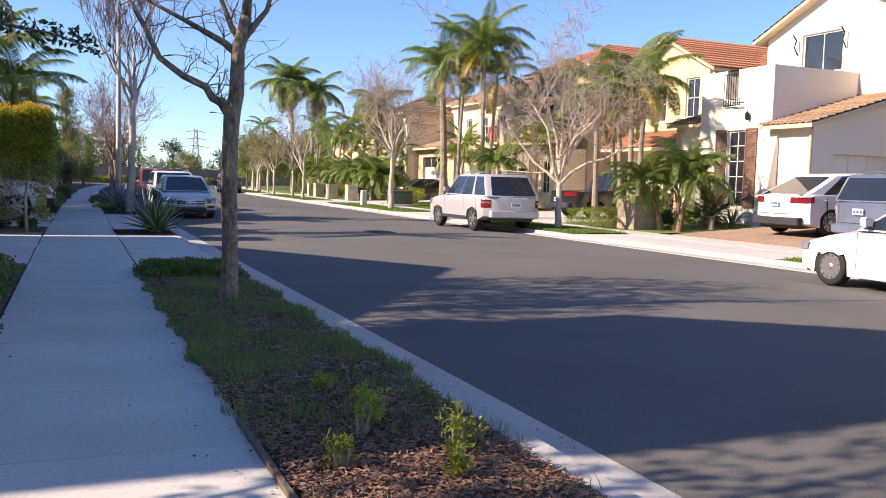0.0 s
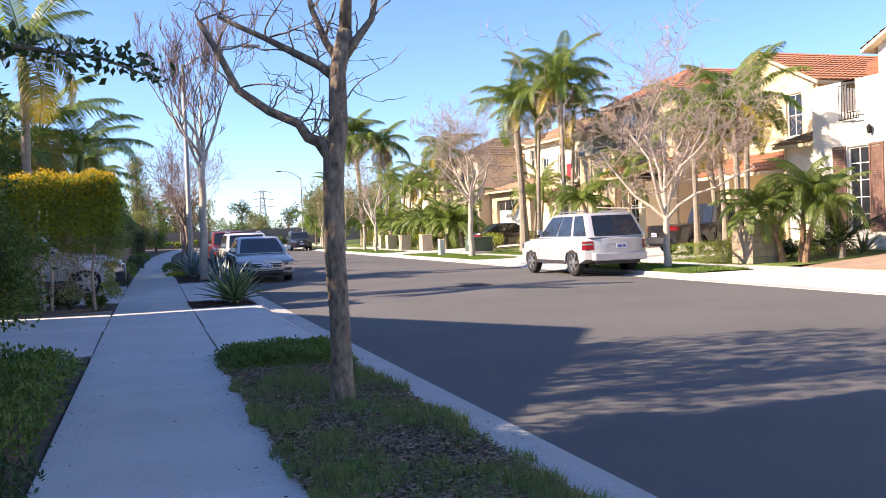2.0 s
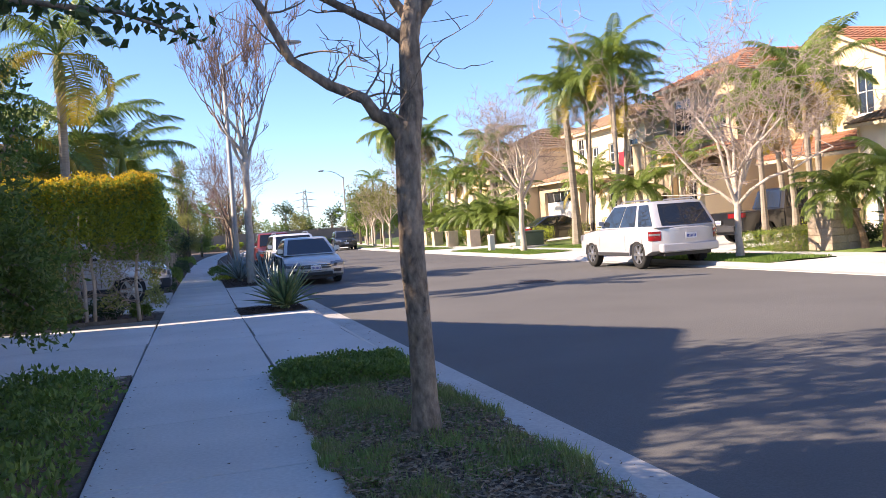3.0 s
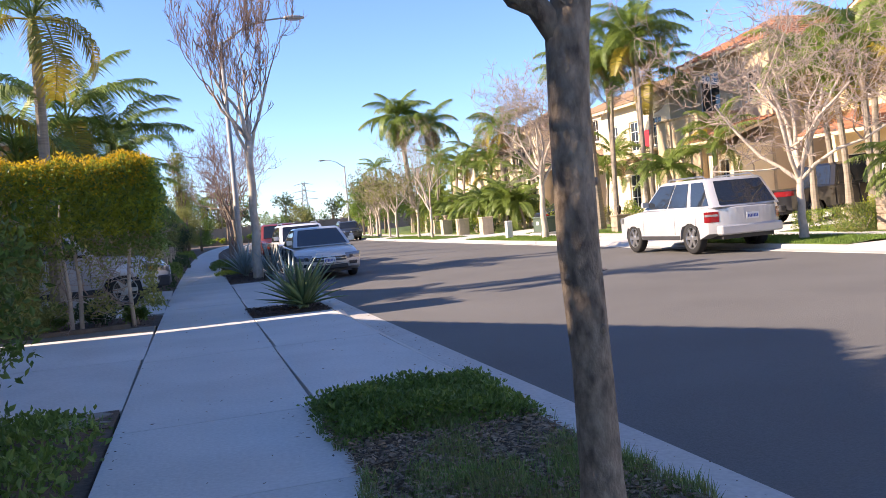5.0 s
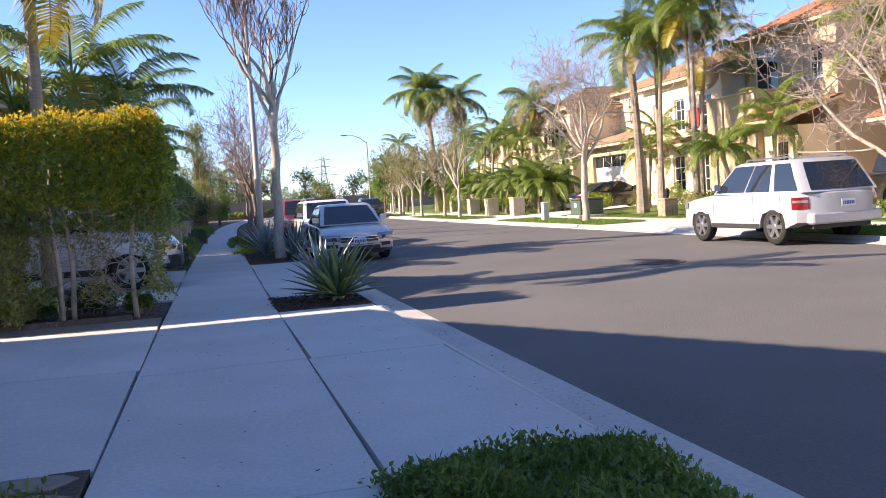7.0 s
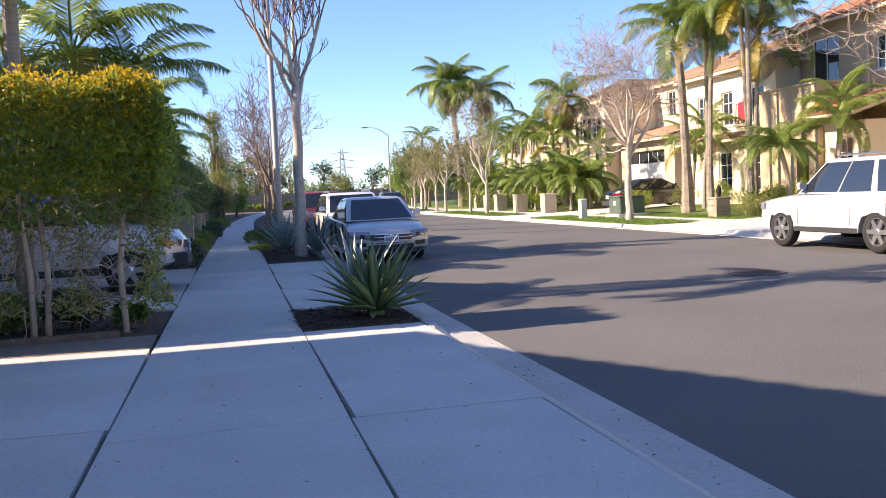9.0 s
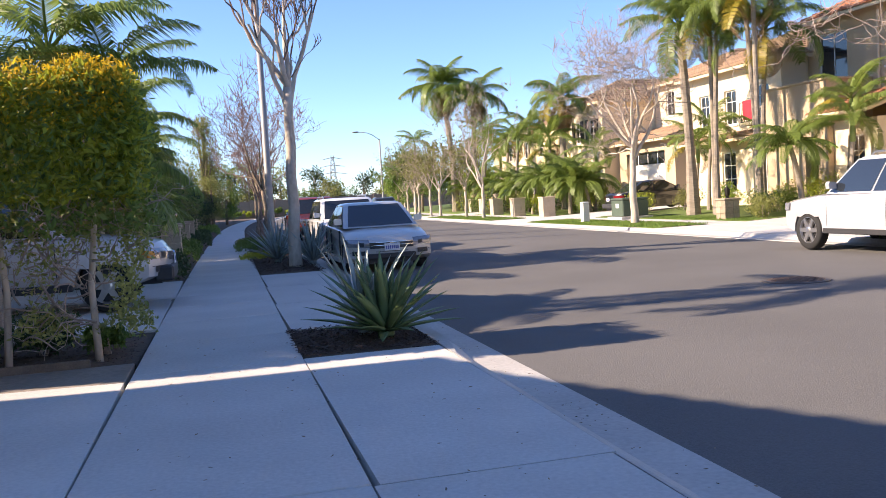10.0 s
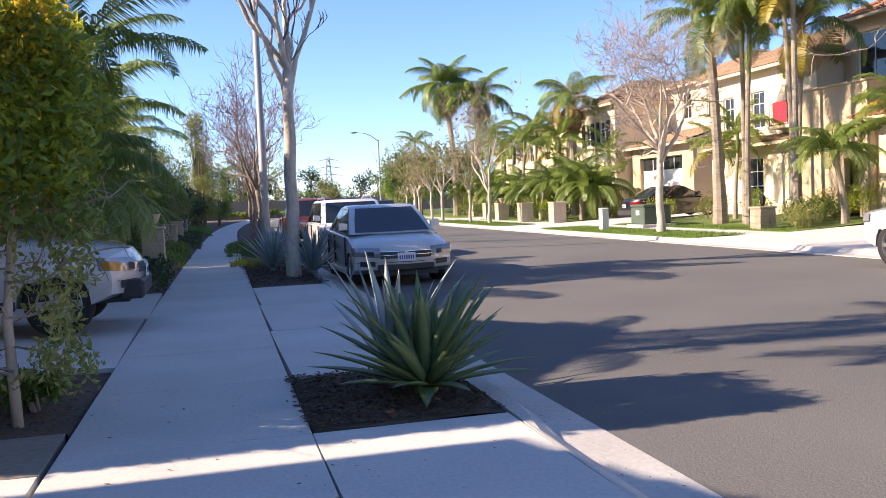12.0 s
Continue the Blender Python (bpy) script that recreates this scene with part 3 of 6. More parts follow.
F, S = block(D, 29.5, 37.2, 58.6, 66.4, 8.0, STUCCO_C, [(61.0, 62.2, 5.9, 7.5), (63.9, 65.0, 5.9, 7.5)], z0=4.2)
window(D, F, 61.0, 62.2, 5.9, 7.5)
window(D, F, 63.9, 65.0, 5.9, 7.5)
hip(D, 29.5, 37.2, 58.6, 66.4, 8.0, 1.8, TILE_B)
F, S = block(D, 25.6, 34, 66.5, 72.0, 7.2, STUCCO_C, [(67.6, 68.7, 4.7, 6.2), (67.6, 68.7, 1.0, 2.8), (70, 71, 4.7, 6.2)])
for a, b, c, d in ((67.6, 68.7, 4.7, 6.2), (67.6, 68.7, 1.0, 2.8), (70, 71, 4.7, 6.2)):
    window(D, F, a, b, c, d, 2, 3)
    shutter(D, F, a - 0.45, a - 0.03, c, d, IRON)
    shutter(D, F, b + 0.03, b + 0.45, c, d, IRON)
hip(D, 25.6, 34, 66.5, 72.0, 7.2, 1.7, TILE_B)
D.location.y = 1.5

def plain_house(x0, y0, y1, h, m, roof, facing=1, label="", depth=10, gabled=0.0):
    e = tagged(empty("house"), label or "cream stucco house with tiled roof", "house")
    n = int((y1 - y0) / 3.2)
    ops = []
    for i in range(n):
        u = y0 + (i + 0.5) * (y1 - y0) / n
        ops.append((u - 0.55, u + 0.55, h - 2.3, h - 0.8))
        if i != 1:
            ops.append((u - 0.55, u + 0.55, 1.0, 2.5))
    if facing == 1:
        F, S = block(e, x0, x0 + depth, y0, y1, h, m, ops)
    else:
        block(e, x0 - depth, x0 - 0.26, y0, y1, h, m)
        F = lambda u, d, z: (x0 - d, u, z)
        part("wall", wall(y0, y1, -0.3, h, ops, 0.25, F), m, e)
    for a, b, c, d in ops:
        window(e, F, a, b, c, d)
    a, b = (x0, x0 + depth) if facing == 1 else (x0 - depth, x0)
    if gabled:
        gable(e, a, b, y0, y1, h, gabled, roof, m)
    else:
        hip(e, a, b, y0, y1, h, 1.9, roof)
    return e
for y0, y1, h, m, x in ((75, 84, 6.6, STUCCO_Y, 26.5), (87, 96, 6.8, STUCCO_C, 28), (99, 108, 6.5, STUCCO_T, 31), (111, 120, 6.8, STUCCO_C, 36)):
    plain_house(x, y0, y1, h, m, TILE_B, 1, "distant stucco house with tiled roof behind palms")
plain_house(25, 2, 14, 6.6, STUCCO_C, TILE_B, 1, "cream stucco house across the street")
plain_house(25, -22, -3, 6.6, STUCCO_W, TILE_B, 1, "white stucco house across the street")
# houses on the shaded side; first six mostly unseen, added to shade the road
plain_house(-7.4, 10.6, 22.9, 5.5, STUCCO_T, TILE_B, -1, "unseen tan house, its gable set to shape the road shadow", gabled=2.3)
plain_house(-7.4, 25.7, 30.6, 5.8, STUCCO_T, TILE_B, -1, "unseen tan house wing, sized to shade the pavement and road", gabled=1.2)
plain_house(-7.4, 31.2, 34.6, 6.1, STUCCO_T, TILE_B, -1, "mostly unseen brown house wing, roof set to shape the road shadow", gabled=0.8)
plain_house(-7.4, 35.4, 42.2, 7.0, STUCCO_T, TILE_B, -1, "mostly unseen brown house, roof set to shape the road shadow", gabled=1.3)
plain_house(-7.6, 6.6, 10.4, 8.2, STUCCO_C, TILE_B, -1, "unseen cream house added to shade the near pavement and road", gabled=1.6)
plain_house(-7.6, -16.0, 1.6, 7.0, STUCCO_C, TILE_B, -1, "unseen long cream house added on the shaded side")
for y0 in (44.6, 59, 73.4, 87.8, 102.2, 116.6):
    plain_house(-6.6 + off(y0) * 0.6, y0, y0 + 13.4, 5.8, STUCCO_T, TILE_B, -1, "shaded stucco house behind garden trees")

# ---- plants ----
def leaves(pts, size, seed=0, spread=0.4, asp=0.45, up=0.3):
    """One mesh of small bent leaves at the points."""
    r = np.random.RandomState(seed)
    pts = np.asarray(pts, float)
    n = len(pts)
    d = r.normal(size=(n, 3))
    d[:, 2] += up
    d /= np.linalg.norm(d, axis=1)[:, None] + 1e-9
    e = r.normal(size=(n, 3))
    w = np.cross(d, e)
    w /= np.linalg.norm(w, axis=1)[:, None] + 1e-9
    nn = np.cross(d, w)
    s = (size * (1 + spread * r.uniform(-1, 1, n)))[:, None]
    v = np.stack([pts, pts + d * s * 0.5 + w * s * asp * 0.5 + nn * s * 0.08, pts + d * s, pts + d * s * 0.5 - w * s * asp * 0.5 + nn * s * 0.08], 1).reshape(-1, 3)
    mb = MB()
    mb.v = v.tolist()
    mb.f = [(i, i + 1, i + 2, i + 3) for i in range(0, 4 * n, 4)]
    return mb


def clump_points(centres, radii, n, seed=0, shell=0.55):
    """Points near the outsides of lumpy clumps."""
    r = np.random.RandomState(seed)
    c, q = np.asarray(centres, float), np.asarray(radii, float)
    w = q ** 2 / (q ** 2).sum()
    k = r.choice(len(c), n, p=w)
    d = r.normal(size=(n, 3))
    d /= np.linalg.norm(d, axis=1)[:, None]
    rad = q[k] * (shell + (1 - shell) * r.uniform(0, 1, n) ** 0.6) * (1 + 0.12 * r.normal(size=n))
    return c[k] + d * rad[:, None]


def branch(mb, tw, p, d, length, rad, depth, rng, twist=0.25, n=6, kids=3, upb=0.12, minr=0.006, spread=0.6):
    """A limb that wanders and splits; thin wood goes to tw."""
    pts, rads = [p.copy()], [rad]
    steps = 5 if depth > 1 else 4
    q, dd = p.copy(), d.normalized()
    for i in range(steps):
        dd = (dd + Vector((rng.gauss(0, twist), rng.gauss(0, twist), rng.gauss(0, twist) + upb))).normalized()
        q = q + dd * length / steps
        pts.append(q.copy())
        rads.append(max(minr * 0.6, rad * (1 - 0.55 * (i + 1) / steps)))
    (mb if rad > 0.03 else tw).tube(pts, rads, n if rad > 0.03 else 4, cap=False)
    if depth <= 0:
        return
    for k in range(kids):
        i = rng.randint(1 if k else steps - 1, steps)
        side = Vector((rng.gauss(0, 1), rng.gauss(0, 1), rng.gauss(0.2, 0.6))).normalized()
        nd = (dd * (1 - spread) + side * spread).normalized()
        branch(mb, tw, pts[i], nd, length * rng.uniform(0.5, 0.8), max(minr, rads[i] * rng.uniform(0.5, 0.72)), depth - 1, rng, twist, n, kids, upb, minr, spread)


def bare_tree(x, y, h_fork, height, rad, seed, label, bark=None, twig_m=None, limbs=5, depth=4, leaf=0, lean=(0, 0), upb=0.12, spread=0.55, z=0.0, leaf_m=None, flare=0.55):
    rng = random.Random(seed)
    e = tagged(empty("tree", pose(x, y, z)), label, "tree")
    t, tw = MB(), MB()
    pts = [Vector((0, 0, -0.15)), Vector((0, 0, 0.1))]
    rads = [rad * 1.25, rad * 1.1]
    for i in range(1, 7):
        f = i / 6
        pts.append(Vector((lean[0] * f + rng.gauss(0, 0.02), lean[1] * f + rng.gauss(0, 0.02), h_fork * f)))
        rads.append(rad * (1 - 0.3 * f))
    t.tube(pts, rads, 10)
    part("trunk", t, bark or BARKP, e, smooth=True)
    lm = MB()
    top = pts[-1]
    for k in range(limbs):
        a = 2 * math.pi * k / limbs + rng.uniform(-0.4, 0.4)
        lo = pts[rng.choice((6, 6, 7, 7, 7))]
        d = Vector((math.cos(a) * flare, math.sin(a) * flare, 0.9)) if k else Vector((0, 0, 1))
        branch(lm, tw, lo.copy(), d, (height - h_fork) * rng.uniform(0.45, 0.62), rad * 0.5, depth, rng, 0.2, 6, 3, upb, 0.009, spread)
    part("limb", lm, bark or BARKP, e, smooth=True)
    tagged(part("twig_mass", tw, twig_m or TWIG, e), kind="stuff")
    if leaf:
        vs = np.array(tw.v)
        idx = np.random.RandomState(seed).choice(len(vs), leaf)
        part("leaves", leaves(vs[idx] + np.random.RandomState(seed + 1).normal(0, 0.05, (leaf, 3)), 0.09 if y < 60 else 0.2, seed), leaf_m or LEAFO, e)
    return e


def frond_mesh(name, L, droop, nl, lw, ll, m, seed, vee=0.5, curl=0.0):
    """Feather leaf along +x rising then drooping."""
    rng = random.Random(seed)
    mb = MB()
    pts = []
    for i in range(13):
        s = i / 12
        ang = 0.9 - droop * s
        if i == 0:
            p = Vector((0, 0, 0))
        else:
            p = pts[-1] + Vector((math.cos(ang), curl * s, math.sin(ang))) * L / 12
        pts.append(p)
    mb.tube(pts, [0.035 * (1 - 0.8 * i / 12) * L / 3 for i in range(13)], 4, cap=False)
    for k in range(nl):
        s = 0.14 + 0.86 * (k + 0.5) / nl
        f = s * 12
        i = min(11, int(f))
        p = pts[i].lerp(pts[i + 1], f - i)
        d = (pts[i + 1] - pts[i]).normalized()
        ln = ll * math.sin(math.pi * min(1, 0.22 + 0.72 * s)) ** 0.8 * rng.uniform(0.85, 1.1)
        for sd in (-1, 1):
            out = (Vector((0, sd, 0)) + d * 0.55 + Vector((0, 0, vee * rng.uniform(0.1, 0.8)))).normalized()
            mid = p + out * ln * 0.5
            tip = p + out * ln * 0.92 + Vector((0, 0, -ln * rng.uniform(0.35, 0.85)))
            w = d * lw * 0.5
            mb.add([p - w * 0.6, p + w * 0.6, mid + w, tip, mid - w], [(0, 1, 2, 4), (4, 2, 3)])
    return mb.mesh(name, m)
FR = {}
def fronds(key, L, m, nl=26, lw=0.05, ll=0.6, droops=(1.0, 1.5, 2.0), vee=0.5):
    if key not in FR:
        FR[key] = [frond_mesh("frond", L, d, nl, lw, ll, m, i + len(FR) * 7, vee, 0.15 * (i - 1)) for i, d in enumerate(droops)]
    return FR[key]
KING = fronds("king", 2.9, PALMG, 58, 0.045, 0.72, (1.1, 1.7, 2.3))
KINGY = fronds("kingy", 2.7, PALMY, 50, 0.05, 0.75, (1.7, 2.4))
KINGB = fronds("kingb", 2.0, PALMB, 24, 0.05, 0.5, (2.6, 3.0))
QUEEN = fronds("queen", 3.8, PALMG, 80, 0.05, 0.95, (1.3, 1.9, 2.5), -0.3)
PYG = fronds("pyg", 1.5, PALMG, 44, 0.03, 0.34, (1.2, 1.7, 2.2), 0.1)
SAGO = fronds("sago", 1.1, LEAFD, 36, 0.015, 0.16, (0.5, 0.9, 1.3), 0.3)


def palm(x, y, h, rad, seed, label, kind="king", n=13, yellow=0, dead=0, lean=(0, 0), z=0.0, scale=1.0, trunk_m=None):
    rng = random.Random(seed)
    e = tagged(empty("palm", pose(x, y, z)), label, "palm tree")
    t = MB()
    k = max(8, int(h / 0.22))
    pts, rads = [], []
    for i in range(k + 1):
        f = i / k
        pts.append((lean[0] * f * f, lean[1] * f * f, -0.15 + (h + 0.15) * f))
        rads.append(rad * (1.35 - 0.45 * min(1, f * 3) - 0.15 * f) * (1.0 + 0.06 * (i % 2)))
    t.tube(pts, rads, 9)
    part("trunk", t, trunk_m or PALMT, e)
    top = Vector(pts[-1])
    if kind == "king":
        part("crownshaft", MB().tube([top - Vector((0, 0, 0.05)), top + Vector((0, 0, 0.4)), top + Vector((0, 0, 0.9))], [rad * 0.95, rad * 1.05, rad * 0.5], 8), CSHAFT, e, smooth=True)
        top = top + Vector((0, 0, 0.8))
    for i in range(n):
        r = i / n
        lst = {"king": KING, "queen": QUEEN, "pyg": PYG, "sago": SAGO}[kind]
        if i >= n - yellow:
            lst = KINGY
        me = rng.choice(lst[:2] if r < 0.4 and len(lst) > 2 else lst)
        tilt = -35 + 75 * r + rng.uniform(-10, 10)
        if kind == "sago":
            tilt = -20 + 50 * r + rng.uniform(-8, 8)
        ob = part("frond", me, None, e)
        s = scale * rng.uniform(0.85, 1.1)
        ob.matrix_local = Matrix.Translation(top) @ Matrix.Rotation(i * 2.4 + rng.uniform(-0.3, 0.3), 4, "Z") @ Matrix.Rotation(radians(tilt), 4, "Y") @ Matrix.Scale(s, 4)
    for i in range(dead):
        ob = part("dead_frond", KINGB[i % 2], None, e, "dry brown hanging frond")
        ob.matrix_local = Matrix.Translation(top - Vector((0, 0, 0.25))) @ Matrix.Rotation(i * 2.2 + rng.uniform(-0.3, 0.3), 4, "Z") @ Matrix.Rotation(radians(60), 4, "Y") @ Matrix.Scale(scale * (1.5 if kind == "queen" else 1), 4)
    return e


def agave(x, y, n, L, w, m, seed, label, z=0.0, flat=0.35):
    rng = random.Random(seed)
    e = tagged(empty("agave", pose(x, y, z)), label, "agave plant")
    part("core", MB().lathe([(0.09, -0.05), (0.10, 0.06), (0.05, 0.16), (0.01, 0.2)], 8), m, e)
    for i in range(n):
        f = i / n
        el = 1.45 - (1.45 - flat) * f + rng.uniform(-0.12, 0.12)
        az = i * 2.4 + rng.uniform(-0.2, 0.2)
        ln = L * rng.uniform(0.8, 1.1) * (0.8 + 0.2 * math.sin(math.pi * f))
        mb = MB()
        rings = []
        q = Vector((0.04, 0, 0.06))
        for j in range(7):
            s = j / 6
            a = el - 0.25 * s * (1 if f > 0.3 else 0.2)
            ww = w * (0.62 + 1.5 * s - 2.12 * s * s) + 0.002
            d = Vector((math.cos(a), 0, math.sin(a)))
            nn = Vector((-math.sin(a), 0, math.cos(a)))
            th = 0.25 * ww
            rings.append([tuple(q + Vector((0, ww / 2, 0)) + nn * th * 0.8), tuple(q - nn * th * 0.3), tuple(q + Vector((0, -ww / 2, 0)) + nn * th * 0.8), tuple(q + nn * th * 0.25)])
            q = q + d * ln / 6
        mb.loft(rings)
        ob = part("leaf", mb, m, e, smooth=True)
        ob.rotation_euler = (0, 0, az)
    return e


def bush(name, x, y, rx, ry, h, n, m, seed, label, cat, size=0.07, z=0.0, box=False, m2=None, f2=0.0, wood=True):
    r = np.random.RandomState(seed)
    e = tagged(empty(name, pose(x, y, z)), label, cat)
    if box:
        p = r.uniform(-1, 1, (n, 3))
        k = r.randint(0, 3, n)
        s = np.sign(r.uniform(-1, 1, n))
        p[np.arange(n), k] = s * (1 - 0.25 * r.uniform(0, 1, n) ** 2)
        pts = p * [rx, ry, h / 2] + [0, 0, h / 2]
        pts += r.normal(0, 0.03, (n, 3))
    else:
        c = np.stack([r.uniform(-0.6, 0.6, 9) * rx, r.uniform(-0.6, 0.6, 9) * ry, r.uniform(0.3, 0.7, 9) * h], 1)
        pts = clump_points(c, np.full(9, 0.45 * min(rx, ry, h)) * r.uniform(0.8, 1.2, 9), n, seed)
    pts[:, 2] = np.maximum(pts[:, 2], 0.01)
    k = int(n * (1 - f2))
    part("foliage", leaves(pts[:k], size, seed), m, e)
    if m2 and k < n:
        part("tip_foliage", leaves(pts[k:], size, seed + 1), m2, e)
    if wood:
        w = MB()
        rng = random.Random(seed)
        for i in range(5):
            w.tube([(rng.uniform(-.2, .2) * rx, rng.uniform(-.2, .2) * ry, -0.08), (rng.uniform(-.5, .5) * rx, rng.uniform(-.5, .5) * ry, h * 0.6)], [0.018, 0.008], 5)
        tagged(part("stem_tangle", w, TWIG, e), kind="stuff")
    return e


# near street tree with broken, knotty limbs
T = tagged(empty("tree", pose(1.79, 10.7, 0)), "bare street tree with peeling grey bark and knots", "tree")
tm = MB()
tm.tube([(0, 0, -0.2), (0, 0, 0.02), (0, 0, 0.25), (0.0, 0.0, 0.8), (-0.02, 0, 1.3), (-0.01, 0, 1.9), (0.01, 0, 2.25), (0.06, 0, 2.5), (0.07, 0, 3.0), (0.16, 0, 3.4)], [0.15, 0.125, 0.10, 0.092, 0.098, 0.092, 0.10, 0.088, 0.078, 0.07], 14)
tm.v = [(x * (1 + 0.06 * noise.noise((x * 9, y * 9, z * 5))), y * (1 + 0.06 * noise.noise((x * 9 + 5, y * 9, z * 5))), z) for x, y, z in tm.v]
part("trunk", tm, BARK, T, smooth=True)
for kx, ky, kz, kr in ((-0.09, -0.03, 1.18, 0.045), (-0.085, -0.03, 1.1, 0.03), (0.03, -0.09, 0.95, 0.03), (0.07, -0.06, 2.3, 0.05), (-0.06, -0.06, 1.75, 0.03), (0.08, -0.04, 1.6, 0.025)):
    kx, ky, kr = kx * 0.86, ky * 0.86, kr * 0.8
    kn = MB().lathe([(0.2 * kr, -kr), (0.75 * kr, -0.7 * kr), (kr, 0), (0.75 * kr, 0.7 * kr), (0.2 * kr, kr)], 8, (kx, ky, kz))
    part("knot", kn, BARK, T, smooth=True)
lm, tw = MB(), MB()
rng = random.Random(4)
MAIN_LIMBS = [
    ([(0, 0, 2.2), (-0.12, 0, 2.38), (-0.22, 0, 2.42), (-0.3, 0.02, 2.55), (-0.55, 0.05, 2.66), (-0.82, 0.05, 2.85), (-0.98, 0.1, 3.2), (-1.12, 0.1, 3.45)], 0.062),
    ([(0.07, 0, 2.95), (-0.08, 0.05, 3.08), (-0.3, 0.1, 3.2), (-0.55, 0.1, 3.32), (-0.95, 0.2, 3.52)], 0.05),
    ([(0.1, 0, 3.1), (0.0, 0.1, 3.3), (-0.12, 0.1, 3.6), (-0.2, 0.2, 4.1)], 0.045),
    ([(0.1, 0, 3.1), (0.25, -0.02, 3.3), (0.4, -0.05, 3.5), (0.5, -0.1, 4.0)], 0.05),
    ([(0.16, 0, 3.4), (0.2, 0, 4.0), (0.15, 0.1, 4.8), (0.3, 0.2, 5.6)], 0.06),
]
for pts, r0 in MAIN_LIMBS:
    pts = [Vector(p) for p in pts]
    m_ = MB().tube(pts, [r0 * (1 - 0.6 * i / (len(pts) - 1)) for i in range(len(pts))], 8)
    part("limb", m_, BARK, T, smooth=True)
    for i in range(1, len(pts)):
        for k in range(2):
            d = Vector((rng.gauss(0, 0.6), rng.gauss(0, 0.5), rng.uniform(0.2, 1)))
            branch(tw, tw, pts[i], d, rng.uniform(0.25, 0.6), 0.010, 2, rng, 0.3, 4, 2, 0.05, 0.004)
for kz in (2.55, 2.75, 2.9, 2.35):
    branch(tw, tw, Vector((0.07, 0, kz)), Vector((rng.choice((-1, 1)), rng.gauss(0, .4), 0.5)), 0.45, 0.010, 2, rng, 0.3, 4, 2, 0.05, 0.004)
tagged(part("twig_mass", tw, BARK, T), kind="stuff")

# other street trees
bare_tree(2.25, 36.6, 4.5, 9.0, 0.16, 11, "tall bare street tree with pale trunk and upright limbs", None, mat("twig_brown", (0.20, 0.13, 0.10), 0.9, 0.3, 10, 2, 0), limbs=6, depth=5, upb=0.2, spread=0.30, lean=(0.1, 0), flare=0.3)
for i, (x, y, h) in enumerate(((2.35, 50.5, 6.8), (2.5, 57.5, 7.0), (2.7, 66, 7.0), (3.4, 76, 7.5), (4.6, 88, 7.5))):
    bare_tree(x, y, 2.2, h, 0.11, 20 + i, "bare street tree with reddish twigs", BARK, mat("twig_red_%d" % i, (0.22, 0.14, 0.12), 0.9, 0.3, 10, 2, 0), limbs=5, depth=4, spread=0.55)
bare_tree(16.1, 27.2, 1.9, 7.6, 0.125, 31, "bare street tree with pale smooth trunk on the verge", limbs=8, depth=5, spread=0.62, leaf=250, upb=0.05)
bare_tree(16.5, 46.0, 3.0, 8.6, 0.16, 32, "bare street tree with pale trunk on grass verge", limbs=8, depth=5, spread=0.58, leaf=500, upb=0.05)
for i, (x, y, h) in enumerate(((16.9, 67.5, 7.8), (17.3, 80, 5.6), (18.2, 91, 5.6), (20.0, 104, 6.0))):
    bare_tree(x, y, 2.2, h, 0.12, 40 + i, "thin street tree with few olive leaves", limbs=5, depth=4, leaf=1500 if i else 300, spread=0.55)
for i, (x, y, h) in enumerate(((19.4, 98, 6.0), (21.4, 112, 6.5), (24, 122, 6.5))):
    bare_tree(x, y, 2.0, h, 0.14, 50 + i, "leafy green street tree in the distance", limbs=6, depth=3, leaf=9000, spread=0.6, leaf_m=LEAF)

# king palms across the street
for i, (x, y, h) in enumerate(((21.0, 49.2, 7.4), (21.4, 48.0, 7.2), (21.1, 47.4, 8.2), (21.9, 45.6, 7.8), (21.4, 44.8, 8.4), (22.6, 46.3, 6.6))):
    palm(x, y, h, 0.12 if i else 0.24, 100 + i, "tall king palm with green crownshaft before the tan house", "king", 13, 1 if i % 2 else 0, 2, (0.3 * (i % 3 - 1), 0), 0.15, 1.1)
for i, (x, y, h) in enumerate(((22.4, 32.6, 4.4), (21.2, 30.2, 4.7), (22.2, 31.0, 5.2), (23.0, 34.0, 4.3), (21.6, 33.4, 5.0))):
    palm(x, y, h, 0.13, 120 + i, "king palm with drooping fronds before the yellow house", "king", 12, 2 if i % 2 else 0, 3, (0.2 * (i % 3 - 1), 0.1), 0.1, 0.95)
palm(22.6, 94.5, 11.6, 0.30, 140, "tall queen palm with yellowing lower fronds", "queen", 22, 0, 8, (-0.8, 0), 0.1, 1.2)
palm(23.8, 92, 10.4, 0.26, 141, "tall queen palm with grey-green fronds", "queen", 18, 0, 6, (0.4, 0), 0.1, 1.1)
palm(24.0, 71.0, 7.6, 0.28, 142, "queen palm with yellow and dry hanging fronds", "queen", 16, 5, 8, (0, 0), 0.1, 0.9)
for i, (x, y, h) in enumerate(((20.8, 104, 6.5), (22.5, 85, 5.6), (23.5, 88, 5.0), (22.4, 79, 4.6), (21.8, 75.0, 4.6), (23.5, 77, 5.5), (22.3, 70, 4.2))):
    palm(x, y, h, 0.13, 150 + i, "garden palm with green feather fronds", "king", 11, i % 2, 1, (0.3, 0), 0.1, 0.9)
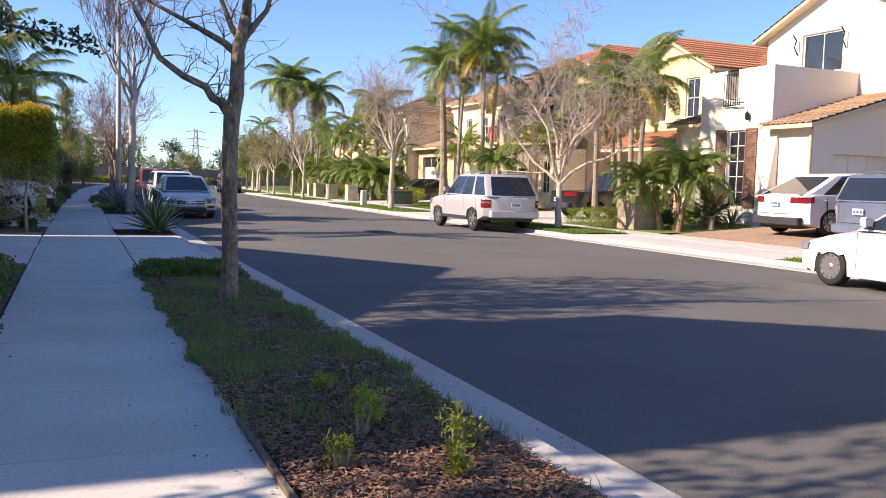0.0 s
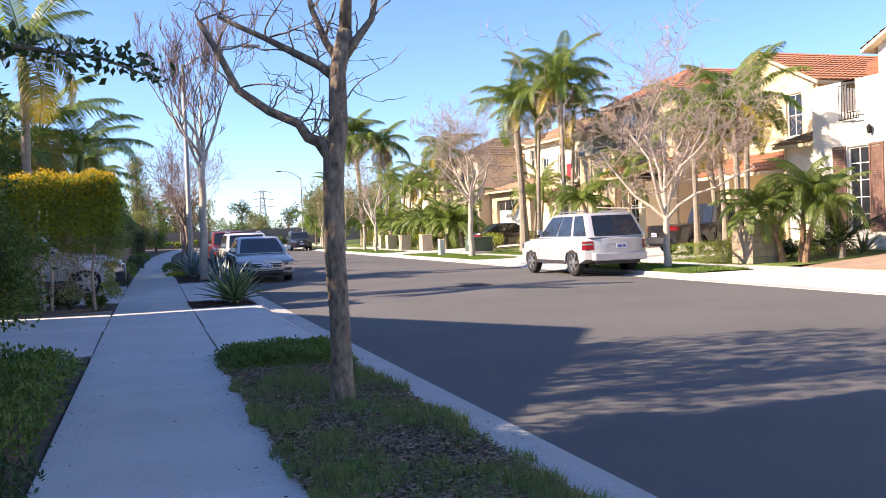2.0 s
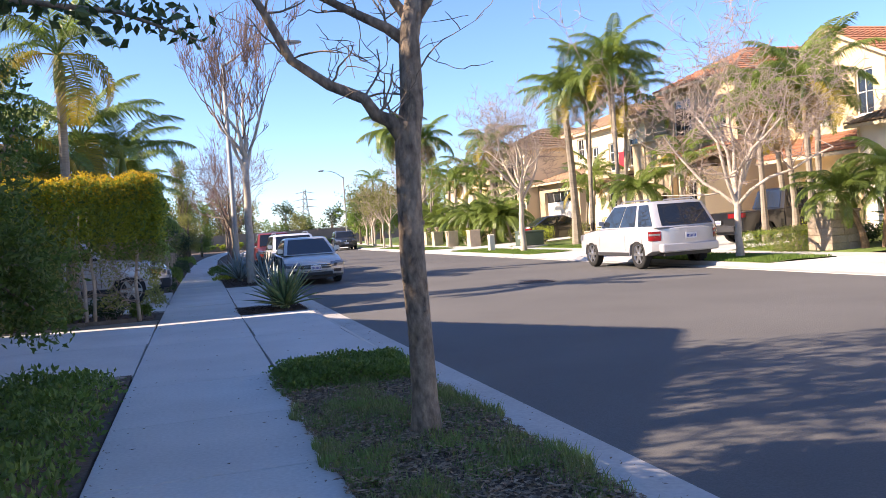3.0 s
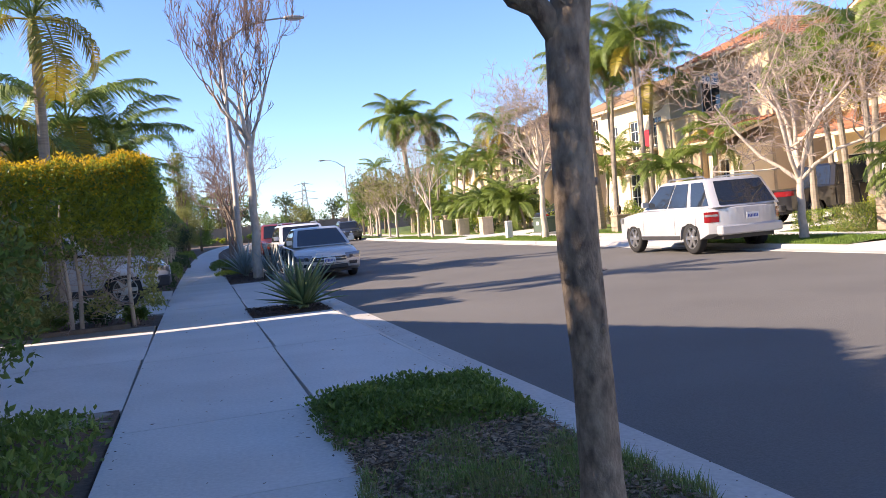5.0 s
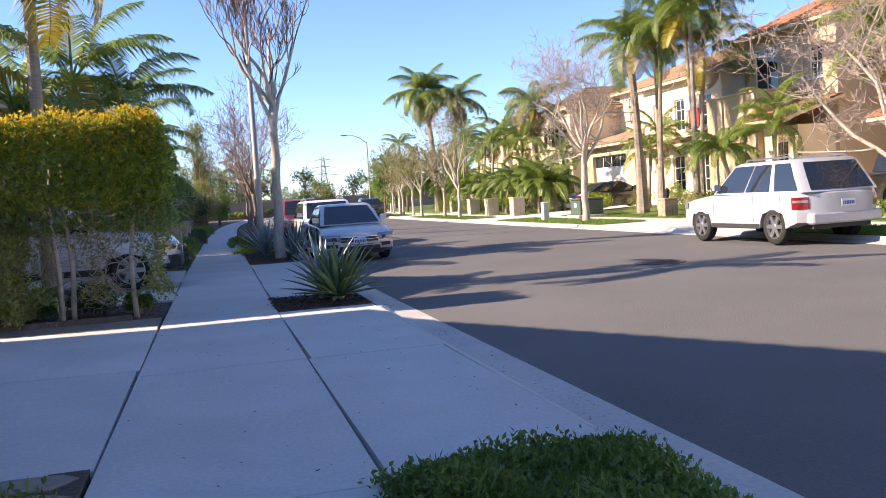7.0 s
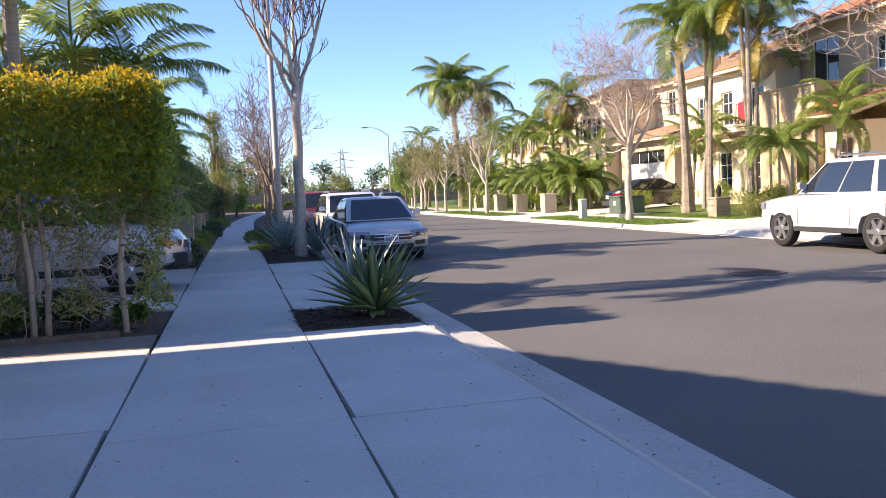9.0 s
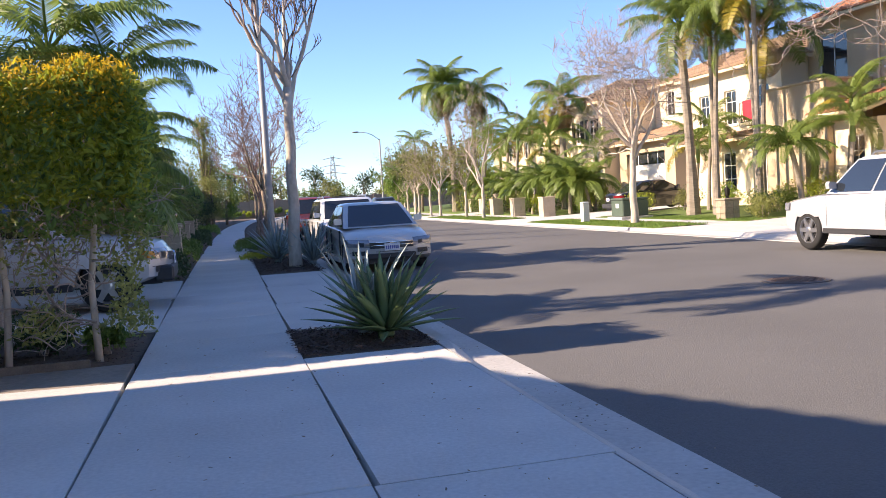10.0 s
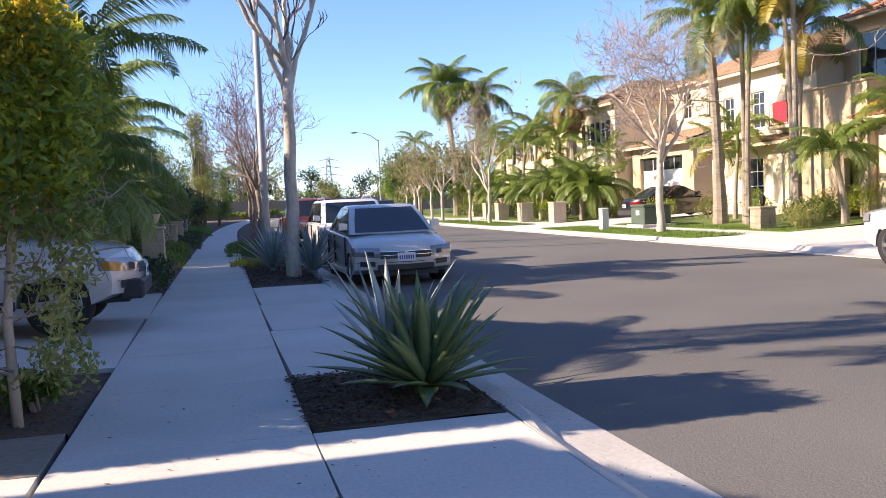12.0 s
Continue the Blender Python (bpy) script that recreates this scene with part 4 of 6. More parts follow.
# pygmy date palms and sagos by the white house
for i, (x, y, h, l) in enumerate(((19.8, 26.2, 1.7, (-0.5, 0.5)), (20.2, 25.8, 2.3, (0.2, -0.1)), (20.0, 25.4, 1.8, (0.4, -0.3)))):
    palm(x, y, h, 0.10, 160 + i, "pygmy date palm with slender arching trunk", "pyg", 22, 0, 0, l, 0.05, 1.15, mat("pygmy_trunk_%d" % i, (0.30, 0.19, 0.11), 0.95, 0.5, 25, 3, 0.9))
palm(21.6, 25.6, 0.5, 0.16, 170, "sago palm with stiff dark green leaves", "sago", 26, 0, 0, (0, 0), 0.1, 1.5)
palm(22.3, 26.9, 0.3, 0.16, 171, "sago palm with stiff dark green leaves", "sago", 22, 0, 0, (0, 0), 0.1, 1.2)
agave(22.8, 25.9, 26, 0.9, 0.07, AGAVEG, 180, "spiky green agave clump beside the house", 0.15)
for i, (x, y, h) in enumerate(((21.0, 66.0, 2.0), (21.6, 64.6, 2.4), (20.8, 69.0, 2.2), (22.0, 43.0, 2.6), (21.2, 63.6, 1.8))):
    palm(x, y, h, 0.12, 190 + i, "pygmy date palm with drooping green fronds", "pyg", 24, 0, 0, (0.5 * (i % 3 - 1), 0), 0.1, 1.35)

# denser planting before the houses across the street
for i in range(12):
    g_ = random.Random(2300 + i)
    y = 63.2 + i * 3.1
    palm(21.0 + off(y) + g_.uniform(-0.6, 1.6), y, g_.uniform(1.2, 2.8), 0.11, 2300 + i, "pygmy date palm with bright arching fronds", "pyg", 22, 0, 0, (g_.uniform(-.4, .4), 0), 0.1, g_.uniform(1.3, 1.8))
for i, (x, y, h) in enumerate(((22.9, 51.0, 3.0), (23.3, 52.8, 2.4), (22.8, 41.4, 2.6), (23.6, 42.4, 3.4), (23.0, 64.0, 3.0), (23.2, 72.8, 3.4), (23.4, 83.6, 3.6))):
    palm(x, y, h, 0.10, 2340 + i, "young king palm with light green fronds", "king", 10, i % 2, 1, (0.2, 0), 0.1, 0.75)
for i, (x, y, h) in enumerate(((17.5, 73.5, 5.6), (18.0, 86.0, 6.2), (19.0, 96.0, 6.0))):
    bare_tree(x, y, 2.2, h, 0.11, 2360 + i, "thin street tree with few olive leaves", limbs=6, depth=4, leaf=900, spread=0.55)
# palms and garden trees on the shaded side
palm(-2.48, 26.2, 5.3, 0.13, 200, "king palm with yellow fronds behind the hedge", "king", 11, 3, 1, (0.06, 0), 0, 0.85)
palm(-4.3, 27.2, 3.4, 0.11, 206, "king palm with yellowing fronds behind the hedge", "king", 11, 4, 1, (0.1, 0), 0, 0.8)
palm(-2.2, 33.6, 2.3, 0.13, 207, "pygmy date palm with dense dark fronds", "pyg", 34, 0, 0, (0.1, 0), 0, 1.6)
palm(-2.8, 35.4, 4.4, 0.13, 201, "king palm with green and yellow fronds", "king", 12, 3, 1, (-0.2, 0), 0, 1.1)
palm(-1.9, 36.0, 3.8, 0.13, 202, "king palm with dark green fronds", "king", 12, 1, 0, (0.1, 0), 0, 1.0)
palm(-4.2, 34.0, 3.2, 0.13, 203, "king palm with yellow-green fronds", "king", 12, 5, 1, (0, 0), 0, 1.1)
palm(-2.3, 40.4, 3.2, 0.12, 204, "small king palm with bright green fronds", "king", 12, 1, 0, (0, 0), 0, 0.9)
palm(-2.2, 46.0, 3.0, 0.12, 205, "small king palm with bright green fronds", "king", 12, 1, 0, (0, 0), 0, 0.9)
for i, (x, y, h) in enumerate(((-2.6, 36.4, 1.9), (-2.4, 38.6, 2.0), (-2.4, 43.0, 1.8), (-2.2, 48, 1.7))):
    palm(x, y, h, 0.13, 210 + i, "pygmy date palm with dense drooping fronds", "pyg", 30, 0, 0, (0.1, 0), 0, 1.35)
def leafy_tree(x, y, h, clumps, n, size, m, seed, label, rad=0.12):
    e = tagged(empty("tree", pose(x, y, 0)), label, "tree")
    rng = random.Random(seed)
    t = MB()
    t.tube([(0, 0, -0.15), (0.03, 0, h * 0.3), (0, 0.05, h * 0.6), (0, 0, h * 0.85)], [rad * 1.3, rad, rad * 0.6, rad * 0.2], 9)
    for c in clumps[0]:
        t.tube([(0, 0, h * 0.35), tuple(c)], [rad * 0.4, 0.015], 5)
    part("trunk", t, BARK, e, smooth=True)
    part("crown", leaves(clump_points(clumps[0], clumps[1], n, seed, 0.3), size, seed), m, e)
    return e
def lumps(rx, ry, z0, z1, k, r, seed, taper=0.0):
    g = np.random.RandomState(seed)
    c = []
    for i in range(k):
        z = g.uniform(z0, z1)
        f = 1 - taper * (z - z0) / (z1 - z0)
        a, q = g.uniform(0, 6.28), math.sqrt(g.uniform(0, 1))
        c.append((math.cos(a) * q * rx * f, math.sin(a) * q * ry * f, z))
    return c, [r * g.uniform(0.6, 1.2) for _ in range(k)]
leafy_tree(-0.2, 92, 9.6, lumps(1.6, 1.6, 2, 9.2, 30, 0.8, 5, 0.75), 9000, 0.16, LEAFO, 5, "slender grey-green conifer in the distance", 0.2)
for i, (x, y, h) in enumerate(((-2.2, 52, 4.2), (-2.4, 58, 4.6), (-2.0, 64, 4.0), (-1.6, 72, 5.2), (-1.2, 80, 4.2), (0.2, 90, 5), (1.5, 104, 5.5))):
    leafy_tree(x, y, h, lumps(1.2, 1.4, 1.0, h, 16, 0.7, 60 + i), 6000, 0.13, (LEAF, LEAFD, LEAFO)[i % 3], 60 + i, "dense green garden tree beside the pavement")
# dark tree whose branch hangs over the pavement
O = tagged(empty("tree", pose(-2.3, 9.4, 0)), "dark broad-leaved tree with a branch over the pavement", "tree")
ot = MB().tube([(0, 0, -0.2), (0, 0, 1.2), (0.05, 0, 2.2), (0.1, 0, 3.2)], [0.12, 0.10, 0.08, 0.04], 9)
part("trunk", ot, BARK, O, smooth=True)
ob_ = MB().tube([(0.05, 0, 2.2), (0.8, -0.2, 2.7), (1.6, -0.3, 2.85), (2.2, -0.3, 2.78), (2.62, -0.3, 2.62)], [0.04, 0.028, 0.018, 0.012, 0.004], 6)
part("limb", ob_, BARK, O, smooth=True)
_r = np.random.RandomState(3)
_s = _r.uniform(0, 1, 330)
_c = np.stack([0.9 + 1.72 * _s, -0.28 + 0 * _s, 2.72 + 0.16 * np.sin(_s * 2.6) - 0.12 * _s], 1) + _r.normal(0, 1, (330, 3)) * [0.05, 0.10, 0.05]
part("branch_leaves", leaves(_c, 0.085, 3, 0.3, 0.5), LEAFD, O)
_c2, _r2 = lumps(0.55, 0.8, 2.0, 4.2, 18, 0.38, 8)
part("crown", leaves(clump_points(np.array(_c2) + [0.55, -0.1, 0.3], _r2, 5200, 8, 0.3), 0.09, 8, 0.3, 0.5), LEAF, O)

# clipped hedge on bare stems
H = tagged(empty("hedge", pose(0, 24.0, 0)), "clipped hedge with top coloured as sunlit, on bare stems", "hedge")
_r = np.random.RandomState(12)
def hedge_pts(n, x0, x1, y0, y1, z0, z1, seed):
    r = np.random.RandomState(seed)
    p = r.uniform(-1, 1, (n, 3))
    k = r.choice([0, 1, 1, 2], n)
    p[np.arange(n), k] = np.sign(r.uniform(-1, 1, n)) * (1 - 0.3 * r.uniform(0, 1, n) ** 2)
    q = np.array([(x0 + x1) / 2, (y0 + y1) / 2, (z0 + z1) / 2]) + p * [(x1 - x0) / 2, (y1 - y0) / 2, (z1 - z0) / 2]
    q += 0.045 * np.sin(q[:, ::-1] * 6.0) + 0.03 * np.sin(q[:, [1, 2, 0]] * 13.0) + r.normal(0, 0.035, (n, 3))
    return q
part("foliage", leaves(hedge_pts(30000, -5.5, -0.36, -0.75, 0.55, 1.75, 2.95, 1), 0.085, 1), LEAFY, H, "yellow-green foliage")
part("inner_foliage", leaves(hedge_pts(7000, -5.5, -0.30, -0.80, 0.58, 1.4, 2.8, 5), 0.095, 5), LEAF, H, "fresh green foliage")
_thin = hedge_pts(9000, -3.0, -0.42, -0.35, 0.35, 0.35, 1.9, 3)
_thin = _thin[np.sin(_thin[:, 0] * 7.5) + np.sin(_thin[:, 2] * 5.0 + 1.0) > -0.3]
part("lower_foliage", leaves(np.concatenate([hedge_pts(30000, -5.6, -2.5, -0.72, 0.5, 0.15, 1.9, 2), _thin]), 0.065, 2), LEAFO, H, "thin green lower foliage")
# yellow leaves, denser upwards, paint the low sun's light onto the top
_tp = hedge_pts(15000, -5.4, -0.42, -0.78, 0.52, 2.45, 3.06, 4)
_tp = _tp[np.random.RandomState(44).uniform(2.4, 3.0, len(_tp)) < _tp[:, 2]]
part("flowering_top", leaves(_tp, 0.06, 4), LEAFSUN, H, "top leaves coloured yellow as if sunlit")
rng = random.Random(9)
for hx in (-0.95, -1.85, -2.0, -2.75, -3.6, -4.5, -5.2):
    t = MB()
    t.tube([(hx, 0, -0.15), (hx + rng.gauss(0, 0.03), rng.gauss(0, 0.03), 0.8), (hx + rng.gauss(0, 0.05), 0, 1.6), (hx, 0, 2.4)], [0.045, 0.036, 0.03, 0.015], 7)
    part("stem", t, BARKP, H, smooth=True)
ht = MB()
for i in range(130):
    branch(ht, ht, Vector((rng.uniform(-5.2, -0.6), rng.uniform(-.3, .3), rng.uniform(0.3, 1.6))), Vector((rng.gauss(0, 1), rng.gauss(0, 1), 0.4)), 0.6, 0.012, 2, rng, 0.3, 4, 2, 0.05, 0.004)
tagged(part("twig_mass", ht, TWIG, H), kind="stuff")
# agaves in the planting strips
agave(2.10, 23.75, 50, 1.02, 0.135, AGAVEG, 300, "large green agave with broad pointed leaves", 0.0, 0.18)
agave(1.95, 24.2, 16, 1.15, 0.10, AGAVEB, 303, "upright blue-grey agave behind the green one", 0.0, 0.9)
agave(2.72, 36.9, 40, 1.25, 0.10, AGAVEB, 301, "blue-grey agave beside the bare tree", 0.0, 0.45)
agave(1.95, 38.6, 40, 1.3, 0.10, AGAVEB, 302, "pale blue-grey agave in mulch", 0.0, 0.4)

leafy_tree(-2.0, 13.7, 4.6, lumps(0.8, 0.7, 0.9, 4.6, 30, 0.42, 77), 17000, 0.075, LEAF, 77, "tall leafy green shrub tree beside the driveway", 0.06)
# unseen trees between pavement and shaded houses, added to dapple the road's shade
for i, (x, y, h) in enumerate(((-5.0, 13.4, 7.4), (-5.2, 11.6, 8.2), (-5.0, 3.9, 6.0))):
    leafy_tree(x, y, h, lumps(1.7, 1.7, 4.2, h, 16, 0.85, 90 + i), 2600, 0.16, LEAF, 90 + i, "unseen leafy tree by the shaded house, added to dapple the road", 0.14)
for i, (x, y, h) in enumerate(((21.5, 116, 6.5), (24.5, 128, 6.0), (26.5, 136, 6.5), (22.5, 108, 5.0), (27, 104, 6.5), (29, 118, 7.0))):
    leafy_tree(x, y, h, lumps(1.6, 1.6, 1.6, h, 14, 0.9, 940 + i), 3500, 0.22, (LEAF, LEAFY, LEAFO)[i % 3], 940 + i, "leafy green street tree far along the road")

# ---- vehicles, modelled in metres; front towards +x ----
def paint(name, col, metal=0.3):
    return mat(name, col, 0.32, 0.05, 3, 0.6, 0, metal=metal, coat=0.8)
P_WHITE, P_SILVER, P_GOLD = paint("car_white", (0.74, 0.74, 0.73), 0.0), paint("car_silver", (0.52, 0.52, 0.53), 0.25), paint("car_grey_beige", (0.60, 0.58, 0.54), 0.3)
P_BLUEG, P_BLACK, P_RED, P_DARK = paint("car_blue_grey", (0.17, 0.21, 0.30), 0.4), paint("car_black", (0.012, 0.012, 0.014), 0.2), paint("car_red", (0.28, 0.05, 0.04), 0.3), paint("car_dark_grey", (0.07, 0.075, 0.085), 0.4)
RUBBER = mat("rubber", (0.022, 0.022, 0.022), 0.85, 0.3, 20, 3, 0.2)
PLASTIC = mat("dark_plastic", (0.035, 0.035, 0.037), 0.6, 0.2, 20, 3, 0.1)
ALLOY = mat("alloy", (0.60, 0.60, 0.60), 0.3, 0.1, 10, 3, 0, metal=0.9)
CHROME = mat("chrome", (0.75, 0.75, 0.75), 0.12, 0.05, 5, 2, 0, metal=1.0)
CARGLASS = mat("car_glass", (0.02, 0.024, 0.028), 0.03, 0.3, 0.5, 0.2, 0, spec=1.0)
REDLAMP = mat("tail_lamp_red", (0.22, 0.012, 0.015), 0.15, 0.2, 8, 2, 0, coat=0.6)
CLEARLAMP = mat("head_lamp", (0.32, 0.33, 0.35), 0.10, 0.3, 12, 3, 0, metal=0.3, coat=1.0)
AMBER = mat("amber_lamp", (0.65, 0.25, 0.03), 0.15, 0.2, 8, 2, 0, coat=0.6)
PLATE = mat("plate_white", (0.72, 0.73, 0.75), 0.4, 0.05, 8, 2, 0)
PLATEB = mat("plate_blue", (0.05, 0.08, 0.30), 0.4, 0.05, 8, 2, 0)
UNIT = 0.9   # estimated metres in one unit of the layout

def wheel_mesh(r, w, spokes):
    ty, rm, hb = MB(), MB(), MB()
    prof = [(r * 0.66, -w / 2 + 0.01), (r * 0.9, -w / 2), (r * 0.98, -w / 2 + 0.03), (r, 0), (r * 0.98, w / 2 - 0.03), (r * 0.9, w / 2), (r * 0.66, w / 2 - 0.01)]
    ty.lathe(prof, 28)
    ty.f = ty.f[:-2]
    sw = lambda mb: [(x, z, y) for x, y, z in mb.v]
    ty.v = sw(ty)
    rm.lathe([(r * 0.60, w / 2 - 0.06), (r * 0.64, w / 2 - 0.01), (r * 0.67, w / 2 - 0.012), (r * 0.67, w / 2 - 0.08)], 28)
    rm.f = rm.f[:-2]
    for k in range(spokes):
        a = 2 * math.pi * k / spokes
        c, s = math.cos(a), math.sin(a)
        q = []
        for rr, ww in ((r * 0.1, 0.05), (r * 0.62, 0.035)):
            for e in (-ww, ww):
                q.append((c * rr - s * e, s * rr + c * e))
        rm.loft([[(q[0][0], q[0][1], z), (q[2][0], q[2][1], z), (q[3][0], q[3][1], z), (q[1][0], q[1][1], z)] for z in (w / 2 - 0.06, w / 2 - 0.02)])
    rm.lathe([(r * 0.18, w / 2 - 0.06), (r * 0.18, w / 2 - 0.015), (r * 0.1, w / 2 - 0.005)], 12)
    rm.v = sw(rm)
    hb.lathe([(r * 0.63, w / 2 - 0.10), (r * 0.63, w / 2 - 0.075)], 20)
    hb.v = sw(hb)
    return ty.mesh("tyre", RUBBER, True), rm.mesh("rim", ALLOY), hb.mesh("brake", PLASTIC)


def car(name, label, m, pm, L, W, clear, wb, fo, wr, upper, cab, kind="sedan", spokes=6, front=None, trim=None, grp="parked cars"):
    """upper: (x, z) line of the body from nose to tail, x from the nose back; cab: belt z, roof z, x of screen base, roof front, roof rear, rear base."""
    e = tagged(empty(name), label, "car", grp)
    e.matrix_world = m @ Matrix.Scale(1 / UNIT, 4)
    X = lambda d: L / 2 - d
    fw, rw, ra = fo, fo + wb, wr * 1.17
    low = []
    for c in (rw, fw):
        low.append((c + ra, clear))
        for k in range(1, 9):
            a = math.pi * k / 9
            low.append((c + ra * math.cos(a), wr * 0.95 + (ra) * math.sin(a) * 1.0 if math.sin(a) > 0.25 else clear + (wr * 0.95 + ra * 0.25 - clear) * math.sin(a) / 0.25))
        low.append((c - ra, clear))
    outline = list(upper) + [(L - 0.03, clear + 0.12)] + low + [(0.05, clear + 0.1)]
    mb = MB()
    rings = []
    zmax = max(z for _, z in upper)
    for f in (-1, -0.985, -0.95, -0.9, -0.83, -0.75, -0.64, -0.52, -0.4, -0.2, 0, 0.2, 0.4, 0.52, 0.64, 0.75, 0.83, 0.9, 0.95, 0.985, 1):
        a = abs(f)
        ring = []
        for d, z in outline:
            x = X(d)
            k = abs(x) / (L / 2)
            x -= math.copysign(0.30 * a ** 3 * k ** 6, x)
            zz = z
            if z > clear + 0.35:
                zz = z - (0.05 + 0.05 * max(0, x) / (L / 2)) * a ** 4 - (0.03 if a == 1 else 0)
            yy = f * W / 2
            ring.append((x, yy, zz))
        rings.append(ring)
    mb.loft(rings)
    body = part("body", mb, pm, e, smooth=False)
    body.data.shade_smooth()
    body.data.set_sharp_from_angle(angle=radians(38))
    # cabin
    bz, rz, x1, x2, x3, x4 = cab
    bz -= 0.04
    hb, hr = W * 0.465, W * 0.365
    if kind in ("suv", "pickup"):
        hr = W * 0.395
    lev = [(0, x1, x4, hb), (0.5, x1 + (x2 - x1) * 0.52, x4 + (x3 - x4) * 0.52, hb + (hr - hb) * 0.45), (0.9, x1 + (x2 - x1) * 0.93, x4 + (x3 - x4) * 0.93, hb + (hr - hb) * 0.92), (0.985, x2 + 0.1, x3 - 0.06, hr - 0.06), (1.0, x2 + 0.35, x3 - 0.3, hr - 0.25)]
    rings = []
    for v, a, b, h in lev:
        z = bz + (rz - bz) * v
        c = 0.10
        xa, xb = X(a), X(b)
        rings.append([(xa - c, h, z), (xa - 0.02, h - c, z), (xa + 0.05, 0, z), (xa - 0.02, -h + c, z), (xa - c, -h, z), (xb + c, -h, z), (xb + 0.02, -h + c, z), (xb - 0.03, 0, z), (xb + 0.02, h - c, z), (xb + c, h, z)])
    cb = MB().loft(rings)
    cabin = part("cabin", cb, pm, e)
    cabin.data.shade_smooth()
    cabin.data.set_sharp_from_angle(angle=radians(30))
    def lv(v):
        for (v0, a0, b0, h0), (v1, a1, b1, h1) in zip(lev, lev[1:]):
            if v <= v1:
                t = (v - v0) / (v1 - v0)
                return X(a0 + (a1 - a0) * t), X(b0 + (b1 - b0) * t), h0 + (h1 - h0) * t, bz + (rz - bz) * v
    g = 0.012
    lo, hi = 0.06, 0.88
    def quadw(nm, rows, lab=""):
        q = MB().loft(rows, close=False, caps=False)
        return part(nm, q, CARGLASS, cabin, lab, smooth=True)
    fr, rr = [], []
    for v in (lo, 0.5, hi):
        xa, xb, h, z = lv(v)
        fr.append([(xa - 0.02 + g, h - 0.10, z), (xa + 0.05 + g, 0, z), (xa - 0.02 + g, -h + 0.10, z)])
        rr.append([(xb + 0.02 - g, h - 0.14, z), (xb - 0.03 - g, 0, z), (xb + 0.02 - g, -h + 0.14, z)])
    quadw("windscreen", fr)
    quadw("rear_window", rr)
    splits = {"sedan": ((0.0, 0.50), (0.53, 0.86)), "suv": ((0.0, 0.36), (0.38, 0.66), (0.72, 0.97)), "pickup": ((0.0, 0.55), (0.58, 0.95)), "coupe": ((0.0, 0.46), (0.49, 0.84))}[kind]
    for sd in (-1, 1):
        for a, b in splits:
            rows = []
            for v in (lo, 0.5, hi):
                xa, xb, h, z = lv(v)
                xa, xb = xa - 0.16, xb + 0.14
                rows.append([(xa + (xb - xa) * (a + (b - a) * k / 3), sd * (h + g), z) for k in range(4)])
            quadw("side_window", rows)
        # mirror, handles, sill
        mx, _, h, z = lv(0.12)
        mr = MB()
        mr.loft([[(mx - 0.30 + dx, sd * (h + 0.01 + dy), z + 0.02 + dz) for dy, dz in ((0, 0), (0.16, 0), (0.17, 0.1), (0.14, 0.14), (0, 0.12))] for dx in (0.0, 0.1)])
        part("mirror", mr, pm, e)
        for hx in ((x1 + x4) / 2 + 0.25, (x1 + x4) / 2 + 1.05) if kind != "coupe" else ((x1 + x4) / 2 + 0.3, (x1 + x4) / 2 + 1.0):
            part("door_handle", MB().box(X(hx) - 0.09, X(hx) + 0.09, sd * W / 2 - 0.035, sd * W / 2 + 0.004, bz - 0.13, bz - 0.10, 0.008), pm, e)
        for hx in (x1 + 0.18, (x1 + x4) / 2 + 0.02, (x1 + x4) / 2 + 0.95):
            part("door_seam", MB().box(X(hx) - 0.004, X(hx) + 0.004, sd * W / 2 - 0.03, sd * W / 2 + 0.002, clear + 0.12, bz - 0.04), PLASTIC, e)
        part("side_skirt", MB().box(X(rw - ra), X(fw + ra), sd * W / 2 - 0.06, sd * W / 2 + 0.006, clear - 0.02, clear + 0.09, 0.012), PLASTIC if kind in ("suv", "pickup") else pm, e)
        if kind == "suv":
            part("roof_rail", MB().tube([(X(x2 + 0.25), sd * (hr - 0.1), rz - 0.03), (X(x2 + 0.35), sd * (hr - 0.1), rz + 0.05), (X(x3 - 0.35), sd * (hr - 0.1), rz + 0.05), (X(x3 - 0.2), sd * (hr - 0.1), rz - 0.03)], [0.02] * 4, 6), ALLOY, e)
    part("underside", MB().box(X(L - 0.15), X(0.15), -W / 2 + 0.28, W / 2 - 0.28, clear - 0.02, clear + 0.3), PLASTIC, e)
    ty, rm, hbm = wheel_mesh(wr, 0.22, spokes)
    for c in (fw, rw):
        for sd in (-1, 1):
            w = empty("wheel")
            w.parent = e
            w.location = (X(c), sd * (W / 2 - 0.12), wr)
            w.rotation_euler = (0, 0, math.pi if sd < 0 else 0)
            for nm, me in (("tyre", ty), ("rim", rm), ("brake", hbm)):
                part(nm, me, None, w)
    # face: lamps, grille, plate
    nz = upper[1][1]
    tz = upper[-2][1]
    def surf(z, f, end, lift=0.012):
        """A point on the nose (end 1) or tail (-1) skin at height z; |f| over 1 runs back along the side."""
        line = upper[:5] if end > 0 else upper[:-6:-1]
        d = line[0][0]
        for (d0, z0), (d1, z1) in zip(line, line[1:]):
            if z0 <= z <= z1:
                d = d0 + (d1 - d0) * (z - z0) / (z1 - z0)
                break
        a = min(1, abs(f))
        x = X(d)
        x -= math.copysign(0.30 * a ** 3 * (abs(x) / (L / 2)) ** 6, x)
        x += end * lift * (1 - 0.6 * a)
        x -= end * max(0, abs(f) - 1) * W / 2
